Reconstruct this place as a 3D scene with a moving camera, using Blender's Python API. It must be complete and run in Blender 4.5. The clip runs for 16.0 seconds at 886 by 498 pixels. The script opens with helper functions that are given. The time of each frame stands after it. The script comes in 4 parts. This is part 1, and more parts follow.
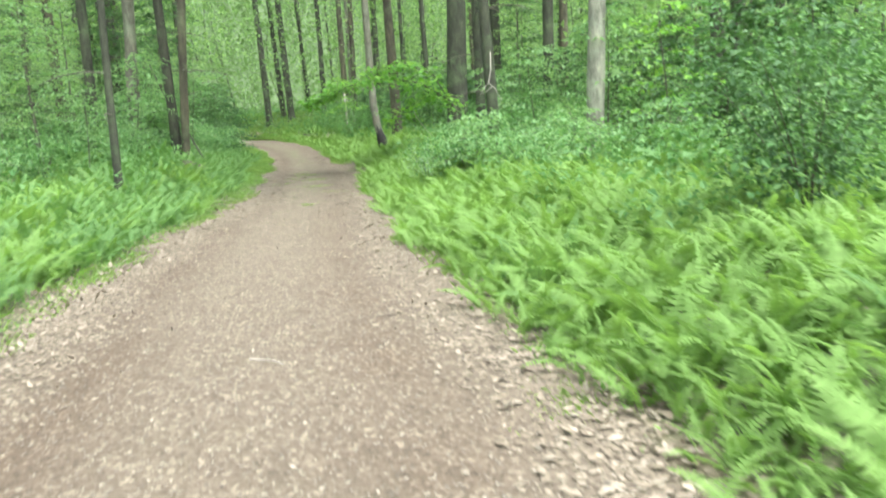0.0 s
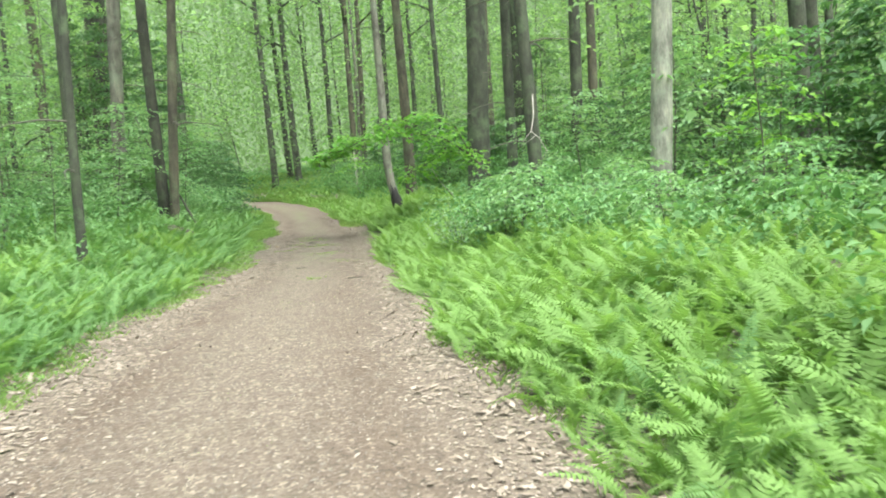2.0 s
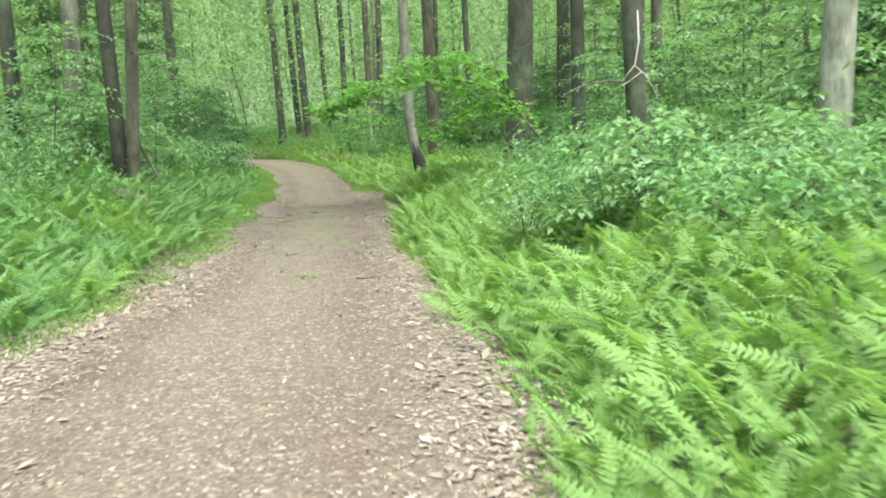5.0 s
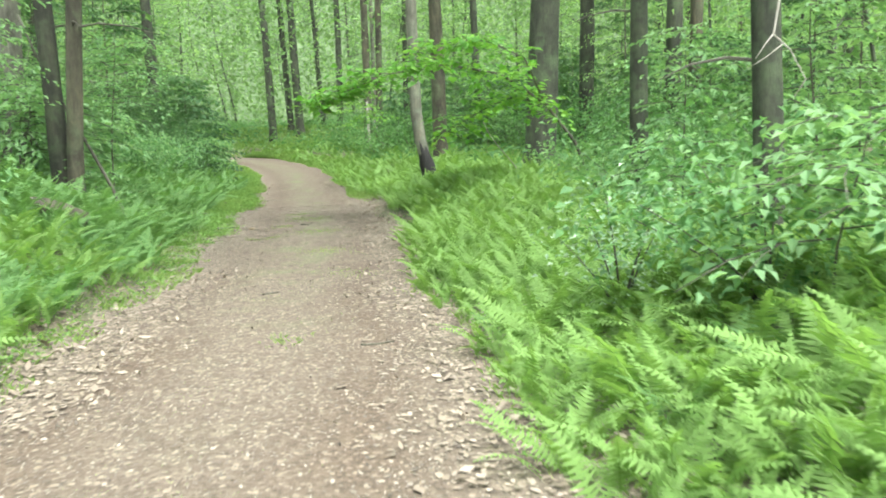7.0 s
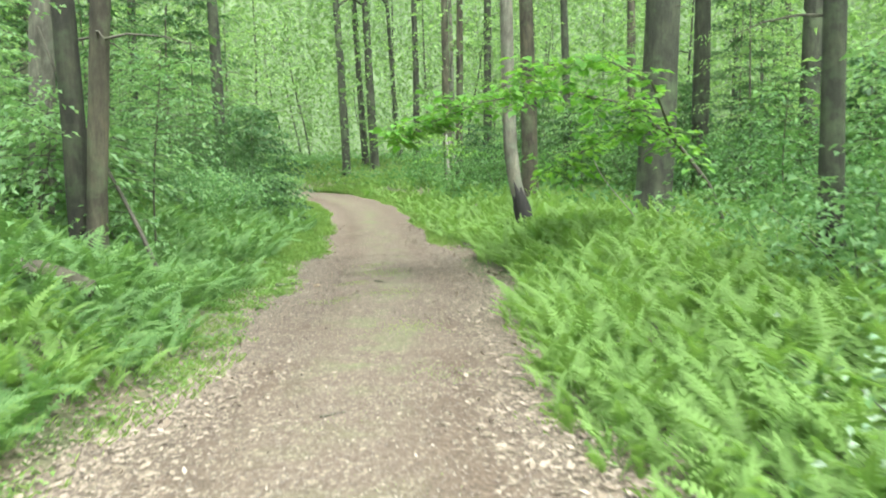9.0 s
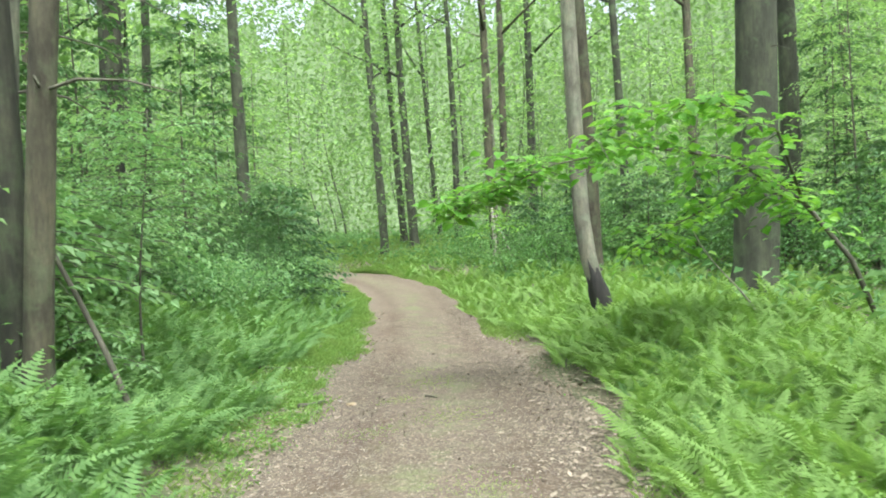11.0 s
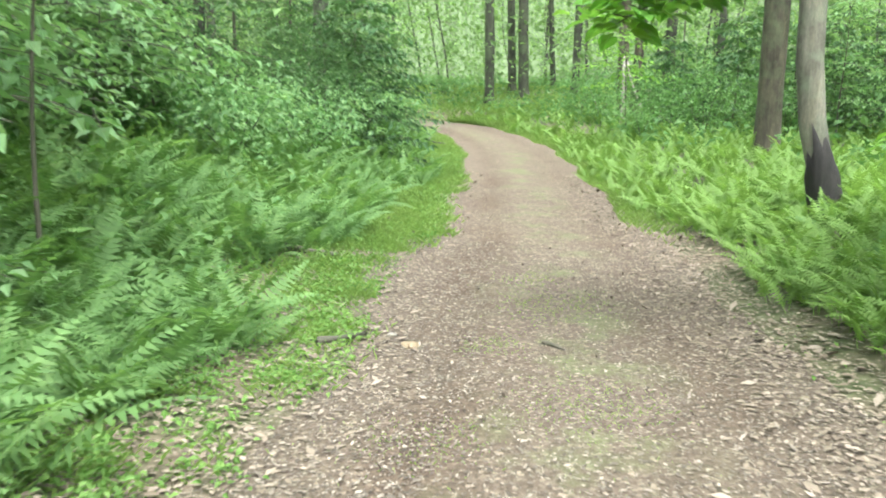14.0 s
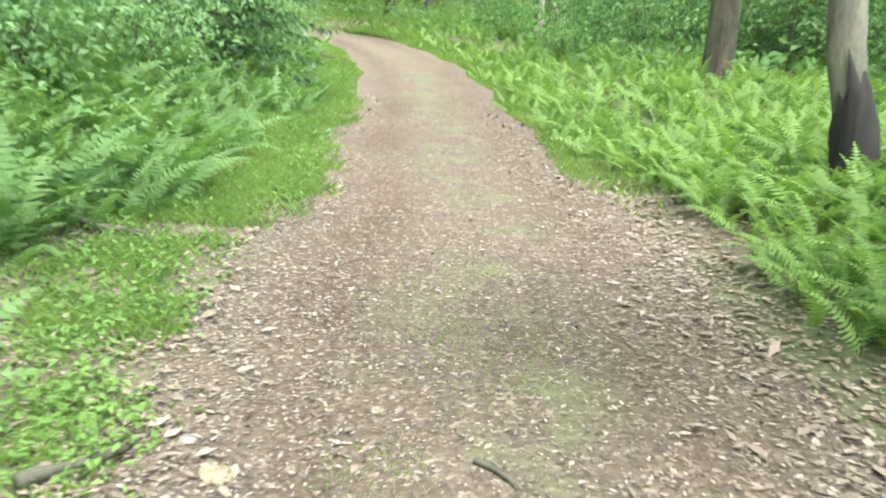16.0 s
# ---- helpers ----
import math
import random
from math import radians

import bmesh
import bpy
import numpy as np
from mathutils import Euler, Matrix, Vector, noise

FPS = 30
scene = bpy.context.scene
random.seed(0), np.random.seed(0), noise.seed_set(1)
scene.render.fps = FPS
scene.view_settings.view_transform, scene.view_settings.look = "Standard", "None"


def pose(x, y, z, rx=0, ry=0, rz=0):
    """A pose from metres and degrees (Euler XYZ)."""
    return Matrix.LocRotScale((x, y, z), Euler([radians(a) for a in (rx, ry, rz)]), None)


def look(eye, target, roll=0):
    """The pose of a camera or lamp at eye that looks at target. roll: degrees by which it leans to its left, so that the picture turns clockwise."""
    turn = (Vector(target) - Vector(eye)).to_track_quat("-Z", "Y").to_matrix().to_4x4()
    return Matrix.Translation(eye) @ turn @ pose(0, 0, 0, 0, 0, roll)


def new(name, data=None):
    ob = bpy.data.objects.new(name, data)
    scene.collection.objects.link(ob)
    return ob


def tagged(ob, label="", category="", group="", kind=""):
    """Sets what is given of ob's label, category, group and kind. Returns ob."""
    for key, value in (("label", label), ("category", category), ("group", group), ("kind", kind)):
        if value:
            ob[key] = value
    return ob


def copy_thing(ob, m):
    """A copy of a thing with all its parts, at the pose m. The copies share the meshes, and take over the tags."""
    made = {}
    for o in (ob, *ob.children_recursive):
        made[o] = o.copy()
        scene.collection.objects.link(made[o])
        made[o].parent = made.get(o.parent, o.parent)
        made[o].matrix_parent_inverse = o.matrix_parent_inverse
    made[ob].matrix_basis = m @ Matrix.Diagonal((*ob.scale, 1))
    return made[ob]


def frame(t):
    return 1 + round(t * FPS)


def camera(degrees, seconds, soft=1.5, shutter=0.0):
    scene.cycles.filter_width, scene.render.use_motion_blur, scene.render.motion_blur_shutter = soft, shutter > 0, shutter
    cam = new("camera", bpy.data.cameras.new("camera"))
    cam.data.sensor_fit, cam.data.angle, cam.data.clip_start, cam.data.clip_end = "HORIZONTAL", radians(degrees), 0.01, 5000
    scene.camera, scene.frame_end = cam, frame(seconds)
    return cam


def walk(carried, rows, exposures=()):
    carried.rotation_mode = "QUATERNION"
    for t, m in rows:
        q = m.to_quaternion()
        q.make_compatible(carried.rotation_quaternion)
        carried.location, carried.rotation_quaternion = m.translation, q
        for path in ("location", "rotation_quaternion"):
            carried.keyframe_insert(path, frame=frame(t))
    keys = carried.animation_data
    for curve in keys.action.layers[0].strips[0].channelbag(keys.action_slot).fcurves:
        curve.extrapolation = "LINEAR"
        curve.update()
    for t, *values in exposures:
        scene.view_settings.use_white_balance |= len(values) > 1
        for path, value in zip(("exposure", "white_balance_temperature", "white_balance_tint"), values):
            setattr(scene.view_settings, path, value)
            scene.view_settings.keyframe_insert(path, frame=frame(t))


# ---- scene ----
# A gravel-and-earth woodland track between fern banks, under an overcast summer sky.

# ------------------------------------------------------------------ camera
cam = camera(54.3, 16.0, soft=1.9, shutter=0.5)
METRES, EYE, TILT, LEAN, TURN = 23.2, 1.42, -8.5, 4.0, 0.0
ROWS = [
    (0.0, 0.0, 0.0, 0.0, 0.0, 0.0, 0.0),
    (0.5, -0.0081, 0.0321, 0.0046, -0.25, 2.43, -0.04),
    (1.0, -0.0118, 0.0622, 0.0075, -2.44, -0.01, 1.06),
    (1.5, -0.018, 0.0945, 0.0114, 1.44, 1.79, -0.48),
    (2.0, -0.0184, 0.1248, 0.0151, 0.5, 3.99, 0.31),
    (2.5, -0.0218, 0.1567, 0.0177, 0.35, 2.64, 1.5),
    (3.0, -0.0224, 0.1876, 0.0227, -1.12, 2.25, 2.6),
    (3.5, -0.0288, 0.2195, 0.0244, 0.06, 0.9, 1.19),
    (4.0, -0.0318, 0.2504, 0.0304, 0.86, 1.46, 0.1),
    (6.5, -0.0554, 0.4099, 0.0544, 1.09, 1.39, -2.2),
    (7.0, -0.0594, 0.4397, 0.0591, 0.73, 1.43, -1.93),
    (7.5, -0.0643, 0.468, 0.064, 0.31, 0.78, -1.93),
    (8.0, -0.0685, 0.4964, 0.0699, 4.29, 3.27, -0.98),
    (8.5, -0.0738, 0.5248, 0.0752, 4.14, 2.91, -1.44),
    (9.0, -0.0826, 0.5538, 0.0806, 5.33, 3.4, -3.2),
    (9.5, -0.0915, 0.5818, 0.087, 7.98, 8.41, -0.04),
    (12.0, -0.1154, 0.7291, 0.1107, 8.02, 7.7, -2.8),
    (12.5, -0.1198, 0.7602, 0.1151, 8.33, 6.47, -1.45),
    (13.0, -0.1279, 0.7913, 0.1169, 10.87, 6.42, -4.05),
    (13.5, -0.1364, 0.8239, 0.1177, 12.86, 1.95, -4.0),
    (14.0, -0.1487, 0.8548, 0.1204, 14.19, -1.92, -7.11),
    (14.5, -0.1586, 0.8831, 0.1241, 11.94, -2.55, -6.74),
    (15.0, -0.1654, 0.9121, 0.1268, 11.74, -2.75, -6.94),
    (15.5, -0.1683, 0.9406, 0.1313, 8.03, -3.9, -6.44),
    (16.0, -0.1711, 0.9709, 0.1342, 7.63, -6.62, -8.1),
]
walk(cam, [(t, pose(0, 0, EYE, TILT, LEAN, TURN) @ pose(METRES * x, METRES * y, METRES * z, 90 + pitch, roll, yaw)) for t, x, y, z, yaw, pitch, roll in ROWS],
     exposures=[(0.0, 1.27, 6150, 5), (4.0, 1.25, 6150, 5), (7.0, 1.4, 6150, 5), (9.0, 1.46, 6150, 6), (12.5, 1.4, 6150, 8), (13.0, 1.5, 6150, 8), (14.0, 1.66, 6150, 10), (16.0, 1.76, 6150, 12)])

# ------------------------------------------------------------------ world and sun
world = bpy.data.worlds.new("overcast_sky")
scene.world = world
world.use_nodes = True
wn = world.node_tree
sky = wn.nodes.new("ShaderNodeTexSky")
sky.sky_type = "NISHITA"
sky.sun_disc = False
sky.sun_elevation = radians(62)
sky.sun_rotation = radians(150)
sky.air_density, sky.dust_density, sky.ozone_density = 0.7, 10.0, 0.0
wn.nodes["Background"].inputs["Strength"].default_value = 0.15
grey = wn.nodes.new("ShaderNodeHueSaturation")
grey.inputs["Saturation"].default_value = 0.4
grey.inputs["Value"].default_value = 1.6
wn.links.new(sky.outputs["Color"], grey.inputs["Color"])
wn.links.new(grey.outputs["Color"], wn.nodes["Background"].inputs["Color"])

sun = new("sun", bpy.data.lights.new("sun", "SUN"))
sun.data.energy, sun.data.angle, sun.data.color = 0.7, radians(45), (1.0, 0.96, 0.9)
sun.matrix_world = look((0, 0, 30), (-7, 12, 0))

# ------------------------------------------------------------------ materials


def material(name, rough=0.8):
    m = bpy.data.materials.new(name)
    m.use_nodes = True
    nt = m.node_tree
    b = nt.nodes["Principled BSDF"]
    b.inputs["Roughness"].default_value = rough
    return m, nt, b


def node(nt, kind, **values):
    n = nt.nodes.new(kind)
    for key, value in values.items():
        n.inputs[key.replace("_", " ")].default_value = value
    return n


def ramp(nt, fac, *stops):
    n = nt.nodes.new("ShaderNodeValToRGB")
    while len(n.color_ramp.elements) < len(stops):
        n.color_ramp.elements.new(0.5)
    for e, (p, c) in zip(n.color_ramp.elements, stops):
        e.position, e.color = p, (*c, 1)
    nt.links.new(fac, n.inputs["Fac"])
    return n.outputs["Color"]


def noise_of(nt, scale, detail=6.0, rough=0.6, stretch=None, coords="Object"):
    tc = nt.nodes.new("ShaderNodeTexCoord")
    out = tc.outputs[coords]
    if stretch:
        mp = nt.nodes.new("ShaderNodeMapping")
        mp.inputs["Scale"].default_value = stretch
        nt.links.new(out, mp.inputs["Vector"])
        out = mp.outputs["Vector"]
    n = node(nt, "ShaderNodeTexNoise", Scale=scale, Detail=detail, Roughness=rough)
    nt.links.new(out, n.inputs["Vector"])
    return n.outputs["Fac"]


def mix(nt, fac, a, b, kind="MIX"):
    n = nt.nodes.new("ShaderNodeMix")
    n.data_type, n.blend_type = "RGBA", kind
    for value, socket in ((fac, n.inputs["Factor"]), (a, n.inputs["A"]), (b, n.inputs["B"])):
        if isinstance(value, (int, float)):
            socket.default_value = value
        elif isinstance(value, tuple):
            socket.default_value = (*value, 1)
        else:
            nt.links.new(value, socket)
    return n.outputs["Result"]


def bump(nt, b, height, strength=0.5, distance=0.02):
    n = node(nt, "ShaderNodeBump", Strength=strength, Distance=distance)
    nt.links.new(height, n.inputs["Height"])
    nt.links.new(n.outputs["Normal"], b.inputs["Normal"])


def leaf_material(name, dark, light, tip, glow=0.45, rough=0.5, spread=1.0):
    """Leaves: light goes through the blade; every blade differs a little, and so does every plant and every patch."""
    m, nt, b = material(name, rough)
    geo = nt.nodes.new("ShaderNodeNewGeometry")
    info = nt.nodes.new("ShaderNodeObjectInfo")
    patch = node(nt, "ShaderNodeTexNoise", Scale=0.45, Detail=2.0)
    nt.links.new(geo.outputs["Position"], patch.inputs["Vector"])
    add = nt.nodes.new("ShaderNodeMath")
    add.operation = "MULTIPLY_ADD"
    nt.links.new(geo.outputs["Random Per Island"], add.inputs[0])
    add.inputs[1].default_value = 0.45 * spread
    nt.links.new(patch.outputs["Fac"], add.inputs[2])
    add2 = nt.nodes.new("ShaderNodeMath")
    add2.operation = "MULTIPLY_ADD"
    nt.links.new(info.outputs["Random"], add2.inputs[0])
    add2.inputs[1].default_value = 0.25 * spread
    nt.links.new(add.outputs[0], add2.inputs[2])
    col = ramp(nt, add2.outputs[0], (0.3, dark), (0.75, light), (1.0, tip))
    nt.links.new(col, b.inputs["Base Color"])
    b.inputs["Specular IOR Level"].default_value = 0.22
    tr = nt.nodes.new("ShaderNodeBsdfTranslucent")
    warm = mix(nt, 1.0, col, (1.06, 1.12, 0.62), "MULTIPLY")
    nt.links.new(warm, tr.inputs["Color"])
    ms = node(nt, "ShaderNodeMixShader", Fac=glow)
    nt.links.new(b.outputs["BSDF"], ms.inputs[1])
    nt.links.new(tr.outputs["BSDF"], ms.inputs[2])
    nt.links.new(ms.outputs["Shader"], nt.nodes["Material Output"].inputs["Surface"])
    return m


def bark_material(name, dark, light, lichen, amount=0.5, scale=1.0):
    m, nt, b = material(name, 0.9)
    plates = noise_of(nt, 9.0 * scale, 8, 0.7, (1, 1, 0.16))
    fine = noise_of(nt, 60.0 * scale, 4, 0.6, (1, 1, 0.3))
    col = ramp(nt, plates, (0.32, dark), (0.68, light))
    blotch = noise_of(nt, 3.4, 5, 0.7, (1, 1, 0.45))
    col = mix(nt, 0.85, col, ramp(nt, blotch, (0.36, (0.35, 0.34, 0.32)), (0.52, (0.9, 0.9, 0.88)), (0.68, (1.45, 1.38, 1.25))), "MULTIPLY")
    patches = ramp(nt, noise_of(nt, 2.3, 5, 0.65), (0.5, (0, 0, 0)), (0.66, (amount, amount, amount)))
    col = mix(nt, patches, col, lichen)
    col = mix(nt, 0.35, col, ramp(nt, fine, (0.3, (0.25, 0.25, 0.25)), (0.7, (1, 1, 1))), "MULTIPLY")
    nt.links.new(col, b.inputs["Base Color"])
    bump(nt, b, plates, 0.9, 0.03)
    return m


def ground_material():
    m, nt, b = material("forest_floor", 0.95)
    big = noise_of(nt, 0.9, 4)
    fine = noise_of(nt, 22, 8, 0.7)
    leaf = node(nt, "ShaderNodeTexVoronoi", Scale=16.0)
    tc = nt.nodes.new("ShaderNodeTexCoord")
    nt.links.new(tc.outputs["Object"], leaf.inputs["Vector"])
    col = ramp(nt, fine, (0.3, (0.06, 0.047, 0.032)), (0.7, (0.17, 0.135, 0.097)))
    col = mix(nt, 0.45, col, ramp(nt, leaf.outputs["Color"], (0.1, (0.05, 0.036, 0.024)), (0.9, (0.2, 0.16, 0.115))))
    col = mix(nt, ramp(nt, big, (0.36, (0, 0, 0)), (0.6, (0.65, 0.65, 0.65))), col, (0.05, 0.09, 0.024))
    nt.links.new(col, b.inputs["Base Color"])
    bump(nt, b, leaf.outputs["Distance"], 0.6, 0.02)
    return m


def path_material():
    m, nt, b = material("packed_earth", 0.93)
    big = noise_of(nt, 0.7, 4, 0.55)
    mid = noise_of(nt, 7, 6, 0.65)
    fine = noise_of(nt, 90, 5, 0.75)
    grit = node(nt, "ShaderNodeTexVoronoi", Scale=46.0)
    tc = nt.nodes.new("ShaderNodeTexCoord")
    nt.links.new(tc.outputs["Object"], grit.inputs["Vector"])
    col = ramp(nt, fine, (0.28, (0.05, 0.04, 0.027)), (0.5, (0.12, 0.096, 0.069)), (0.75, (0.2, 0.168, 0.127)))
    col = mix(nt, 0.55, col, ramp(nt, grit.outputs["Color"], (0.12, (0.038, 0.031, 0.022)), (0.45, (0.1, 0.082, 0.06)), (0.75, (0.16, 0.135, 0.1)), (0.95, (0.42, 0.37, 0.29))))
    col = mix(nt, 0.6, col, ramp(nt, mid, (0.3, (0.55, 0.51, 0.48)), (0.7, (1.07, 1.04, 1.02))), "MULTIPLY")
    # wheel tracks with darker damp earth, a mossy crown between them, patchy along the way
    uv = nt.nodes.new("ShaderNodeUVMap")
    sep = nt.nodes.new("ShaderNodeSeparateXYZ")
    nt.links.new(uv.outputs["UV"], sep.inputs["Vector"])
    track = ramp(nt, sep.outputs["X"], (0.12, (0, 0, 0)), (0.27, (1, 1, 1)), (0.42, (0, 0, 0)), (0.58, (0, 0, 0)), (0.73, (0.8, 0.8, 0.8)), (0.88, (0, 0, 0)))
    damp = mix(nt, 1.0, track, ramp(nt, big, (0.36, (0.2, 0.2, 0.2)), (0.58, (1, 1, 1))), "MULTIPLY")
    col = mix(nt, damp, col, mix(nt, 1.0, col, (0.7, 0.63, 0.57), "MULTIPLY"))
    crumbs = node(nt, "ShaderNodeTexVoronoi", Scale=48.0)
    nt.links.new(tc.outputs["Object"], crumbs.inputs["Vector"])
    mat_of = ramp(nt, crumbs.outputs["Color"], (0.1, (0.135, 0.11, 0.08)), (0.55, (0.19, 0.16, 0.12)), (0.95, (0.25, 0.215, 0.165)))
    rim = ramp(nt, sep.outputs["X"], (0.06, (0.85, 0.85, 0.85)), (0.24, (0, 0, 0)), (0.78, (0, 0, 0)), (0.95, (0.85, 0.85, 0.85)))
    rim = mix(nt, 1.0, rim, ramp(nt, sep.outputs["Y"], (0.0, (0.5, 0.5, 0.5)), (0.9, (0.08, 0.08, 0.08))), "MULTIPLY")
    rim = mix(nt, 1.0, rim, ramp(nt, mid, (0.32, (0.25, 0.25, 0.25)), (0.6, (1, 1, 1))), "MULTIPLY")
    col = mix(nt, rim, col, mat_of)
    moss = ramp(nt, sep.outputs["X"], (0.28, (0, 0, 0)), (0.44, (1, 1, 1)), (0.56, (1, 1, 1)), (0.72, (0, 0, 0)))
    moss = mix(nt, 1.0, moss, ramp(nt, noise_of(nt, 1.7, 5, 0.65), (0.49, (0, 0, 0)), (0.62, (0.62, 0.62, 0.62))), "MULTIPLY")
    moss = mix(nt, 1.0, moss, ramp(nt, sep.outputs["Y"], (0.0, (0, 0, 0)), (1.0, (1, 1, 1))), "MULTIPLY")
    col = mix(nt, moss, col, mix(nt, fine, (0.065, 0.088, 0.03), (0.15, 0.178, 0.075)))
    nt.links.new(col, b.inputs["Base Color"])
    bump(nt, b, mix(nt, 0.5, fine, grit.outputs["Distance"]), 0.7, 0.012)
    return m


def litter_material(name, a, b_, c):
    m, nt, b = material(name, 0.8)
    geo = nt.nodes.new("ShaderNodeNewGeometry")
    col = ramp(nt, geo.outputs["Random Per Island"], (0.0, a), (0.55, b_), (1.0, c))
    col = mix(nt, 0.4, col, ramp(nt, noise_of(nt, 45, 4), (0.3, (0.55, 0.5, 0.45)), (0.7, (1, 1, 1))), "MULTIPLY")
    nt.links.new(col, b.inputs["Base Color"])
    return m


def wood_material(name, dark, light):
    m, nt, b = material(name, 0.85)
    n = noise_of(nt, 14, 7, 0.7, (1, 1, 0.25))
    nt.links.new(ramp(nt, n, (0.3, dark), (0.7, light)), b.inputs["Base Color"])
    bump(nt, b, n, 0.7, 0.02)
    return m


FERN = leaf_material("fern_green", (0.135, 0.235, 0.066), (0.18, 0.305, 0.09), (0.22, 0.358, 0.112), 0.52, 0.65, 0.7)
FERN_DEEP = leaf_material("fern_deep_green", (0.09, 0.175, 0.064), (0.138, 0.258, 0.093), (0.185, 0.315, 0.114), 0.5, 0.65, 0.8)
SPRAY = leaf_material("sapling_green", (0.1, 0.195, 0.092), (0.165, 0.305, 0.14), (0.235, 0.385, 0.195), 0.55, 0.55)
MAPLE = leaf_material("maple_green", (0.07, 0.18, 0.034), (0.125, 0.3, 0.052), (0.2, 0.385, 0.075), 0.5, 0.42)
SHRUB = leaf_material("shrub_green", (0.056, 0.13, 0.054), (0.105, 0.225, 0.085), (0.165, 0.3, 0.12), 0.5, 0.55)
CONIFER = leaf_material("hemlock_green", (0.033, 0.08, 0.036), (0.066, 0.14, 0.06), (0.1, 0.19, 0.08), 0.4)
PALE = leaf_material("pale_leaf", (0.11, 0.22, 0.1), (0.2, 0.33, 0.19), (0.31, 0.41, 0.29), 0.3, 0.4)
# Far leaves: haze goes into the colour as a narrow, low-contrast green range.
DISTANT = leaf_material("hazed_distant_green", (0.1, 0.175, 0.075), (0.135, 0.225, 0.1), (0.165, 0.265, 0.125), 0.6, 0.6, 0.5)
# Canopy leaves; the green is lightened to stand in for haze far off.
CANOPY = leaf_material("hazed_canopy_green", (0.1, 0.185, 0.07), (0.17, 0.295, 0.115), (0.24, 0.385, 0.17), 0.62)
GRASS = leaf_material("grass_green", (0.145, 0.24, 0.07), (0.225, 0.345, 0.105), (0.29, 0.415, 0.145), 0.52)
WEED = leaf_material("weed_green", (0.085, 0.18, 0.046), (0.135, 0.26, 0.068), (0.19, 0.325, 0.095), 0.48)
STEM = wood_material("twig_bark", (0.036, 0.037, 0.025), (0.105, 0.105, 0.075))
DEAD = wood_material("weathered_wood", (0.17, 0.16, 0.135), (0.42, 0.4, 0.35))
BARK_DARK = bark_material("dark_bark", (0.012, 0.014, 0.009), (0.05, 0.055, 0.035), (0.06, 0.09, 0.04), 0.6)
BARK = bark_material("brown_bark", (0.021, 0.026, 0.016), (0.062, 0.074, 0.046), (0.085, 0.125, 0.06), 0.75)
BARK_PALE = bark_material("pale_bark", (0.17, 0.18, 0.14), (0.34, 0.36, 0.29), (0.3, 0.36, 0.26), 0.5, 1.2)
BARK_GREY = bark_material("grey_bark", (0.08, 0.081, 0.061), (0.205, 0.207, 0.163), (0.18, 0.22, 0.15), 0.6, 1.4)
BARK_WARM = bark_material("warm_bark", (0.034, 0.032, 0.02), (0.108, 0.104, 0.068), (0.1, 0.135, 0.07), 0.65)
CHAR = wood_material("charred_wood", (0.004, 0.004, 0.004), (0.022, 0.021, 0.019))
GROUND = ground_material()
EARTH = path_material()
LITTER = litter_material("dry_leaf", (0.14, 0.114, 0.082), (0.225, 0.192, 0.146), (0.33, 0.293, 0.235))
CHIPS = litter_material("pale_chip", (0.05, 0.042, 0.032), (0.15, 0.132, 0.106), (0.35, 0.318, 0.265))

# ------------------------------------------------------------------ mesh helpers
rng = np.random.default_rng(7)


